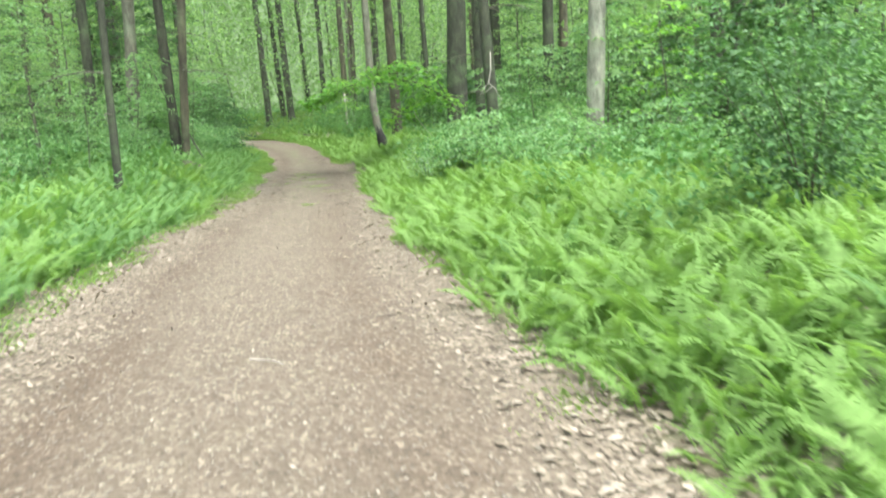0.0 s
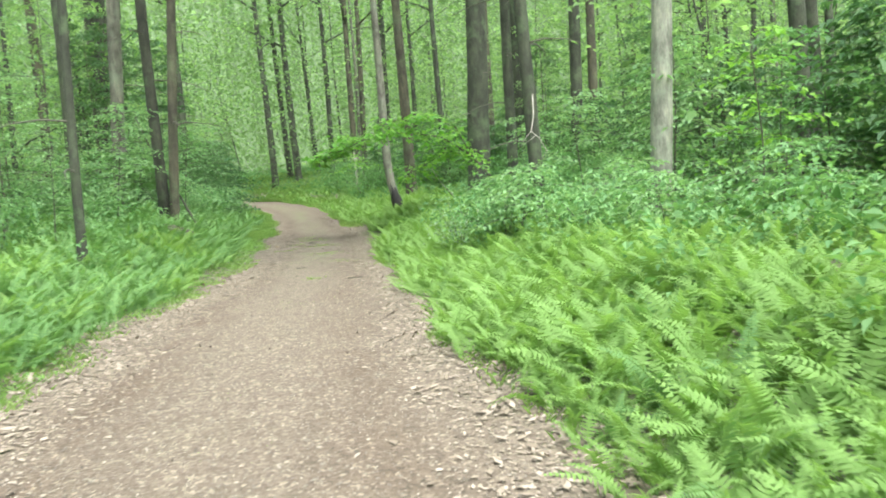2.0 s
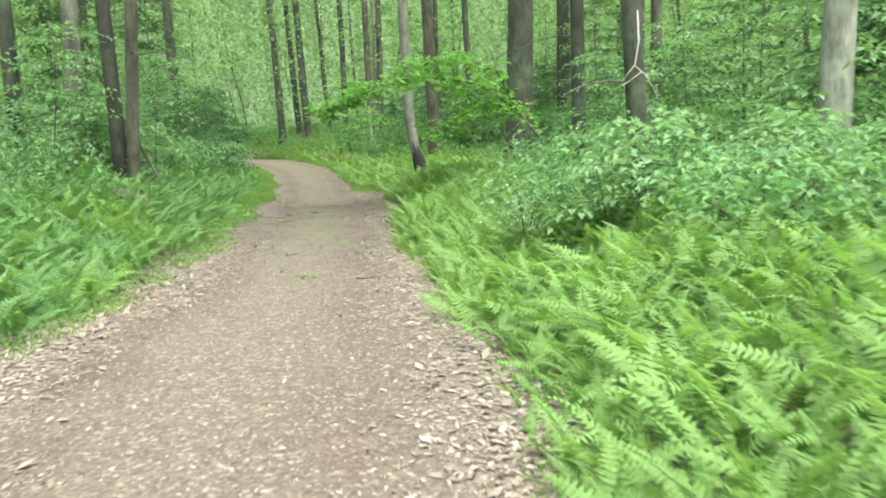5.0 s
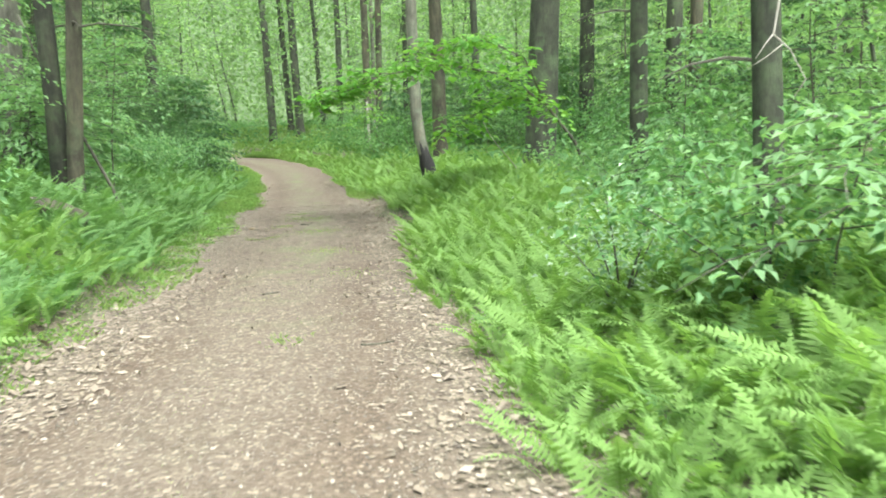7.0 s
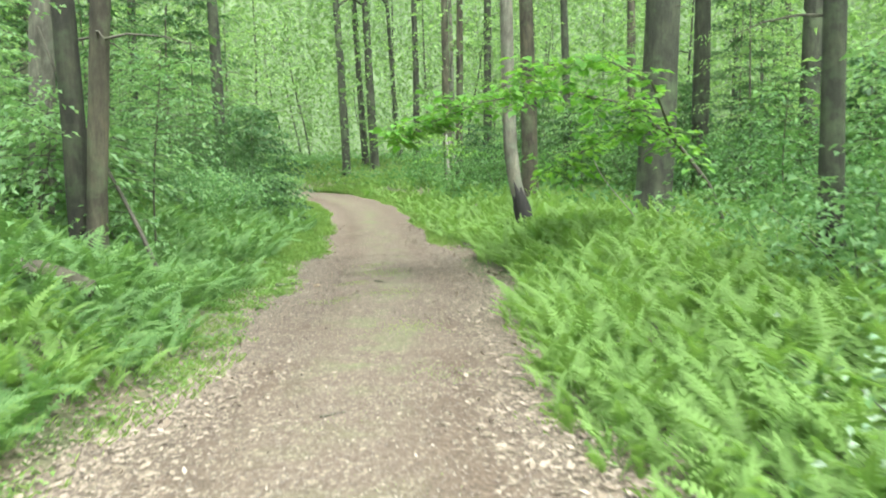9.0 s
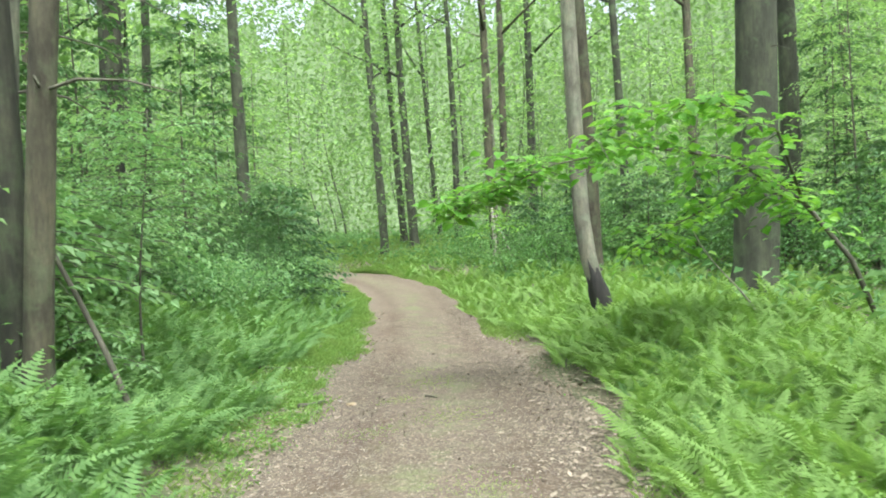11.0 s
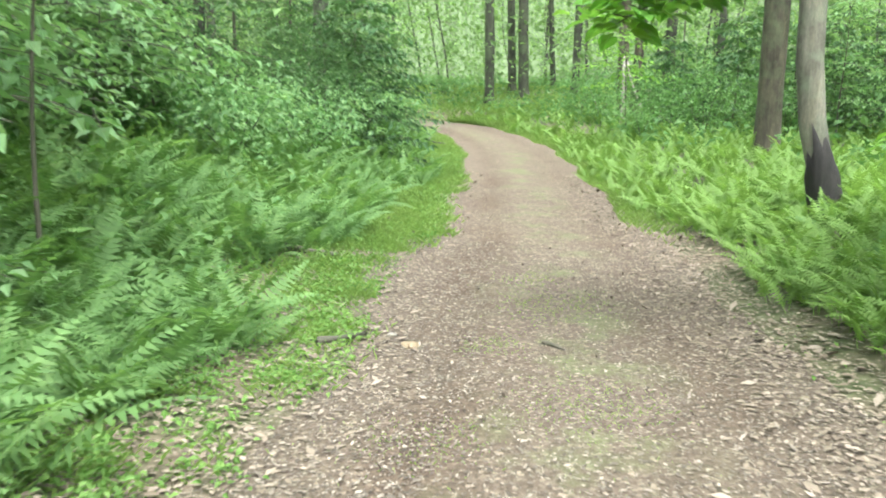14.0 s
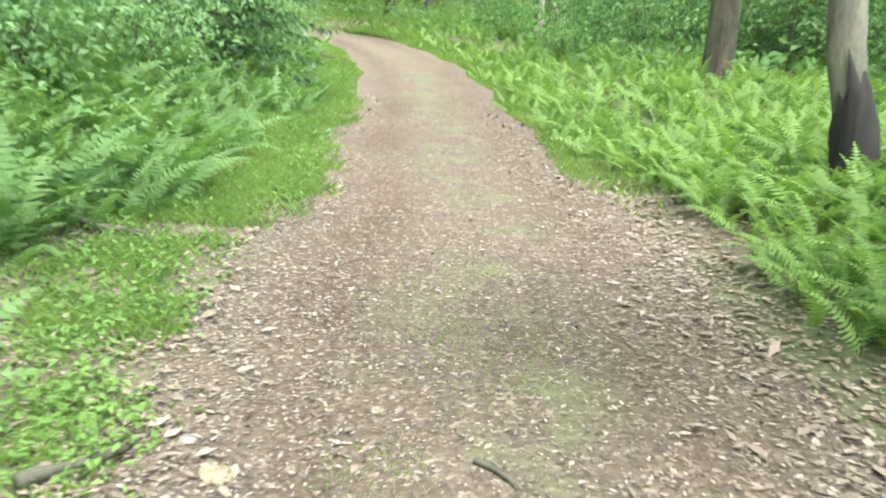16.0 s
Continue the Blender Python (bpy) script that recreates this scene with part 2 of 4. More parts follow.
class Geo:
    """Vertices and faces of one mesh."""

    def __init__(self):
        self.v, self.f, self.n = [], [], 0

    def add(self, v, f):
        self.v.append(np.asarray(v, float))
        self.f.append([tuple(i + self.n for i in face) for face in f])
        self.n += len(v)
        return self

    def tube(self, pts, radii, sides=8, rough=0.0, seed=0, cap=True):
        pts = [Vector(p) for p in pts]
        v, f = [], []
        side = None
        for i, p in enumerate(pts):
            d = (pts[min(i + 1, len(pts) - 1)] - pts[max(i - 1, 0)]).normalized()
            side = d.orthogonal().normalized() if side is None else (side - d * side.dot(d)).normalized()
            up = d.cross(side)
            for k in range(sides):
                a = 2 * math.pi * k / sides
                r = radii[i]
                if rough:
                    r *= 1 + rough * noise.noise(Vector((math.cos(a) * 1.5 + seed, math.sin(a) * 1.5, p.z * 1.3 + seed * 3.1)))
                v.append(p + (side * math.cos(a) + up * math.sin(a)) * r)
        for i in range(len(pts) - 1):
            for k in range(sides):
                a, b_ = i * sides + k, i * sides + (k + 1) % sides
                f.append((a, b_, b_ + sides, a + sides))
        if cap:
            f.append(tuple(range(sides - 1, -1, -1)))
            f.append(tuple(range((len(pts) - 1) * sides, len(pts) * sides)))
        return self.add(v, f)

    def leaves(self, pos, way, nrm, length, width=0.5, fold=0.12, droop=0.15, rich=True):
        """Leaf blades at pos that point along way and face nrm."""
        pos, way, nrm = (np.asarray(a, float) for a in (pos, way, nrm))
        n = len(pos)
        if not n:
            return self
        way = way / np.linalg.norm(way, axis=1, keepdims=True)
        side = np.cross(way, nrm)
        side /= np.linalg.norm(side, axis=1, keepdims=True) + 1e-9
        nrm = np.cross(side, way)
        ln = (np.ones(n) * length)[:, None]
        l_ = pos + way * ln * 0.45 - side * ln * width / 2 + nrm * ln * fold
        r_ = pos + way * ln * 0.45 + side * ln * width / 2 + nrm * ln * fold
        t_ = pos + way * ln - nrm * ln * droop
        if rich:
            m_ = pos + way * ln * 0.5
            v = np.stack([pos, m_, t_, l_, r_], 1).reshape(-1, 3)
            pat = ((0, 1, 3), (1, 2, 3), (0, 4, 1), (1, 4, 2))
            k = 5
        else:
            v = np.stack([pos, t_, l_, r_], 1).reshape(-1, 3)
            pat = ((0, 1, 2), (0, 3, 1))
            k = 4
        base = np.arange(n) * k
        f = [tuple(b_ + i for i in p) for b_ in base.tolist() for p in pat]
        return self.add(v, f)

    def round_leaves(self, pos, way, nrm, length, width=0.85):
        """Broad leaves with a rounded outline, a notched foot and a drooping tip."""
        for p, w, n, ln in zip(pos, way, nrm, length):
            w = Vector(w).normalized()
            s = w.cross(Vector(n)).normalized()
            n = s.cross(w)
            out = [(0.06, 0.0, 0.0), (-0.05, 0.22, 0.02), (0.22, 0.5, 0.07), (0.55, 0.46, 0.04), (0.8, 0.2, -0.06), (1.0, 0.0, -0.2),
                   (0.8, -0.2, -0.06), (0.55, -0.46, 0.04), (0.22, -0.5, 0.07), (-0.05, -0.22, 0.02), (0.45, 0.0, -0.03)]
            v = [Vector(p) + (w * a + s * b_ * width + n * c) * ln for a, b_, c in out]
            self.add([q[:] for q in v], [(i, (i + 1) % 10, 10) for i in range(10)])
        return self

    def mesh(self, name, mat, smooth=False):
        me = bpy.data.meshes.new(name)
        me.from_pydata(np.concatenate(self.v).tolist(), [], [face for fs in self.f for face in fs])
        me.materials.append(mat)
        if smooth:
            me.shade_smooth()
        me.update()
        return me


def part(name, geo, mat, parent=None, label="", smooth=False):
    ob = new(name, geo if isinstance(geo, bpy.types.Mesh) else geo.mesh(name, mat, smooth))
    ob.parent = parent
    return tagged(ob, label)


def unit(a):
    return a / (np.linalg.norm(a, axis=-1, keepdims=True) + 1e-9)


def scatter_ways(n, flat=0.35):
    """Random leaf headings, mostly level, and normals that look mostly up."""
    a = rng.uniform(0, 2 * math.pi, n)
    way = np.stack([np.cos(a), np.sin(a), rng.normal(-0.15, flat, n)], 1)
    nrm = np.stack([rng.normal(0, flat, n), rng.normal(0, flat, n), np.ones(n)], 1)
    return way, nrm


# ------------------------------------------------------------------ plan of the track and lie of the land
Y = np.arange(-60, 140, 0.25)
EDGE_L = np.interp(Y, [-60, 0, 6, 12, 17, 20, 23.5, 26, 30, 33, 37, 42, 48, 51, 53, 57, 140],
                   [4.0, -2.6, -3.4, -4.2, -4.4, -4.7, -5.1, -5.6, -6.1, -6.7, -7.6, -9.0, -11.4, -13.6, -18.0, -45, -600])
EDGE_R = np.interp(Y, [-60, 0, 3, 5.5, 9.5, 14, 16.5, 20, 24, 28, 30, 35, 40, 43, 48, 52, 55, 59, 140],
                   [8.5, 1.35, 0.85, 0.45, -0.4, -1.0, -1.35, -1.95, -2.35, -3.2, -3.7, -4.75, -5.9, -6.75, -8.7, -10.6, -14.5, -38, -590])
kernel = np.ones(9) / 9
for _ in range(2):
    EDGE_L[8:-8] = np.convolve(EDGE_L, kernel, "same")[8:-8]
    EDGE_R[8:-8] = np.convolve(EDGE_R, kernel, "same")[8:-8]


def wob(x, y):
    return (np.sin(x * 1.7 + y * 0.9 + 1) + np.sin(y * 2.3 - x * 1.1 + 2.2) + np.sin(x * 3.9 + 0.4) * np.sin(y * 3.3 + 1.3)) / 3


def edge_l(y):
    return np.interp(y, Y, EDGE_L) + 0.07 * np.sin(y * 1.3 + 0.7) + 0.025 * np.sin(y * 3.1)


def edge_r(y):
    return np.interp(y, Y, EDGE_R) + 0.07 * np.sin(y * 1.5 + 2.1) + 0.025 * np.sin(y * 3.4 + 1)


def smooth(a):
    a = np.clip(a, 0, 1)
    return a * a * (3 - 2 * a)


def lie(x, y):
    """Height of the ground."""
    x, y = np.asarray(x, float), np.asarray(y, float)
    s = np.clip(y - 24, 0, 45)
    rise = 0.04 * s * s / (s + 4)
    l, r = np.interp(y, Y, EDGE_L), np.interp(y, Y, EDGE_R)
    dl, dr = np.clip(l - x, 0, 60), np.clip(x - r, 0, 60)
    shelf = 0.9 * smooth((y - 19) / 4)
    bank = (0.34 + 0.16 * smooth((y - 19) / 4) + 0.24 * np.exp(-((y - 27.5) / 4.5) ** 2)) * smooth((dl - shelf) / 2.0) + 0.38 * np.exp(-((y - 19.5) / 3.2) ** 2) * smooth(dl / 1.3) + 0.12 * np.exp(-((x + 0.9) / 1.3) ** 2 - ((y - 28.6) / 2.6) ** 2) + 0.34 * smooth(dr / 2.0) + 0.028 * np.clip(dl + dr - 1, 0, 30)
    mid = np.clip((x - l) / np.maximum(r - l, 0.1), 0, 1)
    ruts = -0.03 * (np.exp(-((mid - 0.2) / 0.1) ** 2) + np.exp(-((mid - 0.8) / 0.1) ** 2))
    return rise + bank + ruts + 0.05 * wob(x * 0.9, y * 0.9) * smooth((dl + dr) / 1.2) + 0.006 * wob(x * 4, y * 4)


def build_ground():
    def spread(lo, hi, step, far):
        near = np.arange(lo, hi + step / 2, step)
        out = np.geomspace(step, far, 26)
        return np.concatenate([(lo - out)[::-1], near, hi + out])
    xs, ys = spread(-13, 7, 0.3, 900), spread(-3, 58, 0.3, 900)
    X, G = np.meshgrid(xs, ys)
    Z = lie(X, G)
    inside = (X > edge_l(G) + 0.12) & (X < edge_r(G) - 0.12)
    Z = np.where(inside, Z - 0.03, Z)
    v = np.stack([X, G, Z], -1).reshape(-1, 3)
    nx = len(xs)
    f = [(j * nx + i, j * nx + i + 1, (j + 1) * nx + i + 1, (j + 1) * nx + i) for j in range(len(ys) - 1) for i in range(nx - 1)]
    g = Geo().add(v, f)
    ob = part("ground", g, GROUND, smooth=True)
    tagged(ob, "brown forest floor of old leaves and soil", "forest floor", kind="structure")


def build_path():
    ys = np.concatenate([np.arange(-30, -2, 1.0), np.arange(-2, 40, 0.16), np.arange(40, 58, 0.25)])
    us = np.linspace(0, 1, 25)
    l, r = edge_l(ys) - 0.18, edge_r(ys) + 0.18
    X = l[:, None] + (r - l)[:, None] * us[None, :]
    G = np.repeat(ys[:, None], len(us), 1)
    Z = lie(X, G) + 0.012 - 0.05 * (np.abs(us - 0.5) * 2)[None, :] ** 14
    nx = len(us)
    f = [(j * nx + i, j * nx + i + 1, (j + 1) * nx + i + 1, (j + 1) * nx + i) for j in range(len(ys) - 1) for i in range(nx - 1)]
    g = Geo().add(np.stack([X, G, Z], -1).reshape(-1, 3), f)
    me = g.mesh("path", EARTH, True)
    uv = me.uv_layers.new(name="across")
    U = np.stack([np.repeat(us[None, :], len(ys), 0), np.clip((G - 15) / 7, 0.05, 1)], -1).reshape(-1, 2)
    idx = np.empty(len(me.loops), np.int32)
    me.loops.foreach_get("vertex_index", idx)
    uv.data.foreach_set("uv", U[idx].ravel())
    tagged(part("path", me, EARTH), "brown packed earth track with grit and damp ruts", "path", kind="structure")


build_ground()
build_path()

# ------------------------------------------------------------------ trees


def at_ground(x, y, sink=0.06):
    return Vector((x, y, float(lie(x, y)) - sink))


def trunk_geo(diam, height, lean=(0.0, 0.0), bend=0.25, seed=0, sides=14, flare=0.55, foot=0.0):
    zs = np.concatenate([[0, 0.12, 0.3, 0.6, 1.0], np.linspace(1.6, height, 18)])
    pts, radii = [], []
    for z in zs:
        q = z / height
        pts.append((lean[0] * z + foot * math.exp(-(z / 0.9) ** 2) + bend * 0.5 * math.sin(q * 4 + seed), lean[1] * z + bend * 0.5 * math.sin(q * 3.1 + seed * 2) , z))
        radii.append(diam / 2 * ((1 - 0.8 * q ** 1.3) + flare * math.exp(-z / 0.22)))
    x0, y0 = pts[0][:2]
    pts = [(p[0] - x0, p[1] - y0, p[2]) for p in pts]
    return Geo().tube(pts, radii, sides, 0.16, seed), pts, radii


def tree(x, y, diam, height=19.0, lean=(0.0, 0.0), bark=None, label="", seed=0, crown=True, low=0.5, stubs=0, bend=0.25, leaves=700, foot=0.0, flare=0.55):
    """A forest tree: tapered trunk, limbs and a crown of loose leaves."""
    root = new("tree")
    root.location = at_ground(x, y)
    tagged(root, label or "tall forest tree with a bare straight trunk", "tree")
    bark = bark or BARK
    g, pts, radii = trunk_geo(diam, height, lean, bend, seed, flare=flare, foot=foot)
    part("trunk", g, bark, root, smooth=True)
    r2 = random.Random(seed)
    ends = []
    for i in range(6):
        k = int(len(pts) * (low + (0.97 - low) * i / 6))
        a, rise, span = i * 2.4 + seed, r2.uniform(0.35, 0.9), r2.uniform(1.8, 3.8) * min(1.2, height / 18)
        p = Vector(pts[k])
        limb = [p + Vector((math.cos(a) * span * s, math.sin(a) * span * s, rise * span * s ** 1.2 + 0.12 * math.sin(5 * s + i))) for s in (0, 0.3, 0.6, 0.85, 1)]
        part("limb", Geo().tube(limb, [radii[k] * 0.42 * (1 - 0.85 * s) + 0.008 for s in (0, 0.3, 0.6, 0.85, 1)], 6, 0.1, i), bark, root, smooth=True)
        ends += limb[1:]
    for i in range(stubs):
        z = r2.uniform(1.2, 7.0)
        k = min(range(len(pts)), key=lambda j: abs(pts[j][2] - z))
        a = r2.uniform(0, 6.28)
        span = r2.uniform(0.5, 1.5)
        p = Vector(pts[k])
        tw = [p + Vector((math.cos(a + 0.25 * s) * span * s, math.sin(a + 0.25 * s) * span * s, -0.15 * s * span + 0.1 * math.sin(3 * s))) for s in (0, 0.35, 0.7, 1)]
        part("dead_branch", Geo().tube(tw, [0.018, 0.014, 0.009, 0.004], 5), STEM, root, "bare dead twig branch")
    if crown:
        ends.append(Vector(pts[-1]))
        c = np.array([ends[i % len(ends)][:] for i in range(leaves)])
        pos = c + rng.normal(0, 1, (leaves, 3)) * np.array([0.85, 0.85, 0.55])
        way, nrm = scatter_ways(leaves, 0.5)
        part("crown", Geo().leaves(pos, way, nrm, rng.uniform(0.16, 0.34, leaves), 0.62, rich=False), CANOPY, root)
    return root


# trees that stand near the track, each in its place
tree(2.8, 16.4, 0.34, 20, (0.05, 0.0), BARK_PALE, "pale grey-barked tree standing among ferns", 1, stubs=3, low=0.45)
tree(1.0, 17.0, 0.23, 15, (0.0, 0.01), BARK, "slim dark tree with pale dead twigs", 2, stubs=7)
tree(-5.85, 15.4, 0.15, 14, (0.045, 0.0), BARK, "slim grey-brown tree at the fern bank", 3, stubs=4)
tree(-6.66, 21.75, 0.26, 18, (-0.012, 0.0), BARK_DARK, "dark trunk of a twin-stemmed tree", 4, stubs=9)
tree(-6.47, 21.6, 0.22, 18, (0.06, 0.01), BARK_WARM, "warm brown trunk of a twin-stemmed tree, bark peeling", 5, stubs=8)
tree(0.45, 30.2, 0.72, 22, (0.045, 0.0), BARK, "thick dark-barked tree with a broad trunk", 7, low=0.5, stubs=2)
tree(-1.92, 36.2, 0.42, 21, (0.01, 0.0), BARK_WARM, "brown tree close to the leaning one", 8)
tree(-10.8, 37.5, 0.36, 20, (0.0, 0.0), BARK, "straight dark tree among bank shrubs", 9, stubs=5)
tree(-5.1, 47.0, 0.33, 21, (-0.012, 0), BARK_WARM, "pair of brown trunks close together", 11, stubs=2)
tree(-4.75, 47.6, 0.30, 21, (0.006, 0), BARK_WARM, "pair of brown trunks close together", 12, stubs=2)
tree(-7.8, 58.0, 0.36, 21, (0.004, 0), BARK, "straight grey-brown tree beyond the bend", 13, stubs=6)
tree(-11.1, 56.0, 0.42, 21, (-0.01, 0), BARK, "dark trunk in a clump beyond the bend", 14)
tree(-10.6, 58.5, 0.36, 21, (-0.02, 0), BARK, "dark trunk in a clump beyond the bend", 15)
tree(-9.9, 57.5, 0.46, 21, (-0.02, 0), BARK, "dark trunk in a clump beyond the bend", 16)
tree(-9.06, 60.6, 0.26, 21, (-0.06, 0), BARK, "slim dark tree leaning over the bend", 17, stubs=3)
tree(-3.9, 54.0, 0.42, 21, (0, 0), BARK, "straight dark forest tree", 18)
tree(-2.2, 52.0, 0.26, 20, (0.0, 0), BARK, "straight dark forest tree", 19)
tree(0.95, 21.6, 0.24, 18, (0.02, 0), BARK, "slim dark tree at the edge of the shrubs", 29, stubs=3)
tree(2.15, 34.7, 0.42, 21, (0.03, 0), BARK, "dark tree behind a thick trunk", 20)
tree(3.85, 32.0, 0.42, 21, (0.03, 0), BARK, "dark trunk of a close pair", 32)
tree(4.5, 32.3, 0.34, 21, (0.035, 0), BARK_WARM, "brown trunk of a close pair", 33)
tree(-0.6, 43.0, 0.28, 20, (0.01, 0), BARK, "straight dark forest tree", 21)
tree(1.8, 45.0, 0.34, 20, (0.02, 0), BARK_WARM, "straight brown forest tree", 22)
tree(-13.2, 35.2, 0.42, 21, (0.0, 0), BARK, "thick dark trunk in the wood", 23)
tree(-12.3, 35.0, 0.24, 20, (0.01, 0), BARK, "straight dark forest tree", 24)
tree(-8.6, 24.2, 0.36, 19, (0.03, 0), BARK_GREY, "grey trunk among shrubs", 25, stubs=4)
tree(-12.4, 33.6, 0.46, 20, (0.0, 0), BARK_DARK, "dark trunk behind the twin-stemmed tree", 31, stubs=4)
tree(-9.6, 24.0, 0.3, 19, (0.015, 0), BARK, "dark trunk among shrubs", 26, stubs=3)
tree(6.8, 20.0, 0.34, 20, (0.0, 0), BARK, "dark trunk among shrubs", 27)
tree(5.6, 17.5, 0.3, 20, (0.0, 0), BARK, "dark trunk among shrubs", 28)

# the leaning tree with a burnt foot
leaner = tree(-2.0, 29.0, 0.26, 19, (-0.015, 0.02), BARK_GREY, "grey tree with a crooked, blackened and burnt foot", 6, stubs=1, bend=0.1, foot=0.27, flare=0.12)
v, f = [], []
cols, rows_n = 22, 9
for i in range(cols):
    a = -4.0 + 4.9 * i / (cols - 1)
    top = 0.66 + 0.26 * math.cos(1.25 * (a + 1.2)) + 0.3 * noise.noise(Vector((a * 2.6, 0.3, 1.7)))
    top = max(0.12, top)
    for j in range(rows_n):
        z = 0.02 + (top - 0.02) * j / (rows_n - 1)
        q = z / 19
        r = 0.13 * ((1 - 0.8 * q ** 1.3) + 0.12 * math.exp(-z / 0.22)) * (1.07 + 0.07 * noise.noise(Vector((a * 3, z * 7, 2.0)))) + 0.026
        if j == rows_n - 1 or i in (0, cols - 1):
            r -= 0.03
        v.append(((math.cos(a) * r - 0.015 * z + 0.27 * (math.exp(-(z / 0.9) ** 2) - 1)), math.sin(a) * r + 0.02 * z, z))
for i in range(cols - 1):
    for j in range(rows_n - 1):
        p0 = i * rows_n + j
        f.append((p0, p0 + rows_n, p0 + rows_n + 1, p0 + 1))
g = Geo().add(v, f)
part("burnt_bark", g, CHAR, next(c for c in leaner.children if c.name.startswith("trunk")), "black charred bark", True)

# the bleached, crooked branch that hangs by the slim dark tree
slim = next(o for o in scene.objects if o.name.startswith("tree") and abs(o.location.x - 1.0) < 0.01 and abs(o.location.y - 17.0) < 0.01)
g = Geo()
for line, r0 in ((((1.0, 16.95, 2.75), (0.97, 16.75, 2.3), (0.91, 16.7, 2.05), (1.03, 16.7, 1.94), (1.14, 16.68, 1.72), (1.05, 16.66, 1.6)), 0.0095),
                 (((0.91, 16.7, 2.05), (0.84, 16.66, 1.98), (0.76, 16.62, 1.88)), 0.006), (((0.98, 16.7, 1.98), (0.86, 16.64, 1.9), (0.72, 16.6, 1.82)), 0.005)):
    pts = [Vector(p) - slim.location for p in line]
    g.tube(pts, [r0 * (1.05 - 0.6 * i / (len(pts) - 1)) for i in range(len(pts))], 6, 0.15)
part("dead_branch", g, DEAD, slim, "bleached crooked dead branch", True)

# forest behind: a few kinds repeated
kinds = [tree(0, 300 + 3 * i, d, h, ln, bk, "slender forest tree in the wood", 40 + i, stubs=s, leaves=420, low=lo, bend=0.25 if i < 6 else 1.6)
         for i, (d, h, ln, bk, s, lo) in enumerate(((0.3, 19, (0.01, 0), BARK, 3, 0.4), (0.2, 16, (-0.03, 0.01), BARK, 4, 0.3), (0.42, 22, (0, 0), BARK_WARM, 1, 0.5),
                                                (0.13, 11, (0.05, 0.02), BARK, 2, 0.25), (0.24, 18, (-0.01, -0.01), BARK_GREY, 3, 0.4), (0.1, 9, (-0.09, 0), BARK, 1, 0.25), (0.13, 13, (0.03, 0), BARK, 2, 0.35), (0.11, 12, (-0.06, 0.02), BARK, 2, 0.35)))]
taken = [(o.location.x, o.location.y) for o in scene.objects if o.name.startswith("tree") and o.location.y < 200]
r3 = random.Random(11)
count = 0
while count < 120:
    front = r3.random() < 0.72
    x, y = (r3.uniform(-42, 26), r3.uniform(30, 95)) if front else (r3.uniform(-40, 40), r3.uniform(-25, 45))
    l, r = float(edge_l(y)), float(edge_r(y))
    if (l - 3.0 < x < r + 4.0 and y < 62) or (y < 46 and -10.5 < x < 6.5) or any((x - a) ** 2 + (y - b) ** 2 < 2.2 for a, b in taken):
        continue
    if y > 46 and abs(x - (-0.22 * y + 1)) < 2.0 and r3.random() < 0.5:
        continue
    taken.append((x, y))
    k = r3.choice((0, 0, 1, 1, 2, 3, 4, 5, 6, 6, 7, 7))
    s = r3.uniform(0.8, 1.2)
    m = Matrix.Translation(at_ground(x, y)) @ Matrix.Rotation(r3.uniform(0, 6.28), 4, "Z") @ Matrix.Diagonal((s, s, s, 1))
    tagged(copy_thing(kinds[k], m), group="trees of the wood")
    count += 1
for o in kinds:
    for c in list(o.children):
        bpy.data.objects.remove(c)
    bpy.data.objects.remove(o)
# ------------------------------------------------------------------ saplings and shrubs


def leafy_branch(pts, n, spread, size, r2):
    """Leaf places along a twig, alternating to either side."""
    pos, way, nrm, ln = [], [], [], []
    for i in range(n):
        s = (i + 0.5 + r2.uniform(-0.3, 0.3)) / n
        q = s * (len(pts) - 1)
        k = min(int(q), len(pts) - 2)
        p = pts[k].lerp(pts[k + 1], q - k)
        d = (pts[k + 1] - pts[k]).normalized()
        side = d.cross(Vector((0, 0, 1))).normalized() * (1 if i % 2 else -1)
        w = d * r2.uniform(0.3, 0.9) + side * r2.uniform(0.6, 1.1) + Vector((0, 0, r2.uniform(-0.45, 0.15)))
        pos.append(p + side * r2.uniform(0, spread) + Vector((0, 0, r2.uniform(-0.5, 0.5) * spread)))
        way.append(w)
        nrm.append((r2.gauss(0, 0.3), r2.gauss(0, 0.3), 1))
        ln.append(size * r2.uniform(0.65, 1.2))
    return pos, way, nrm, ln


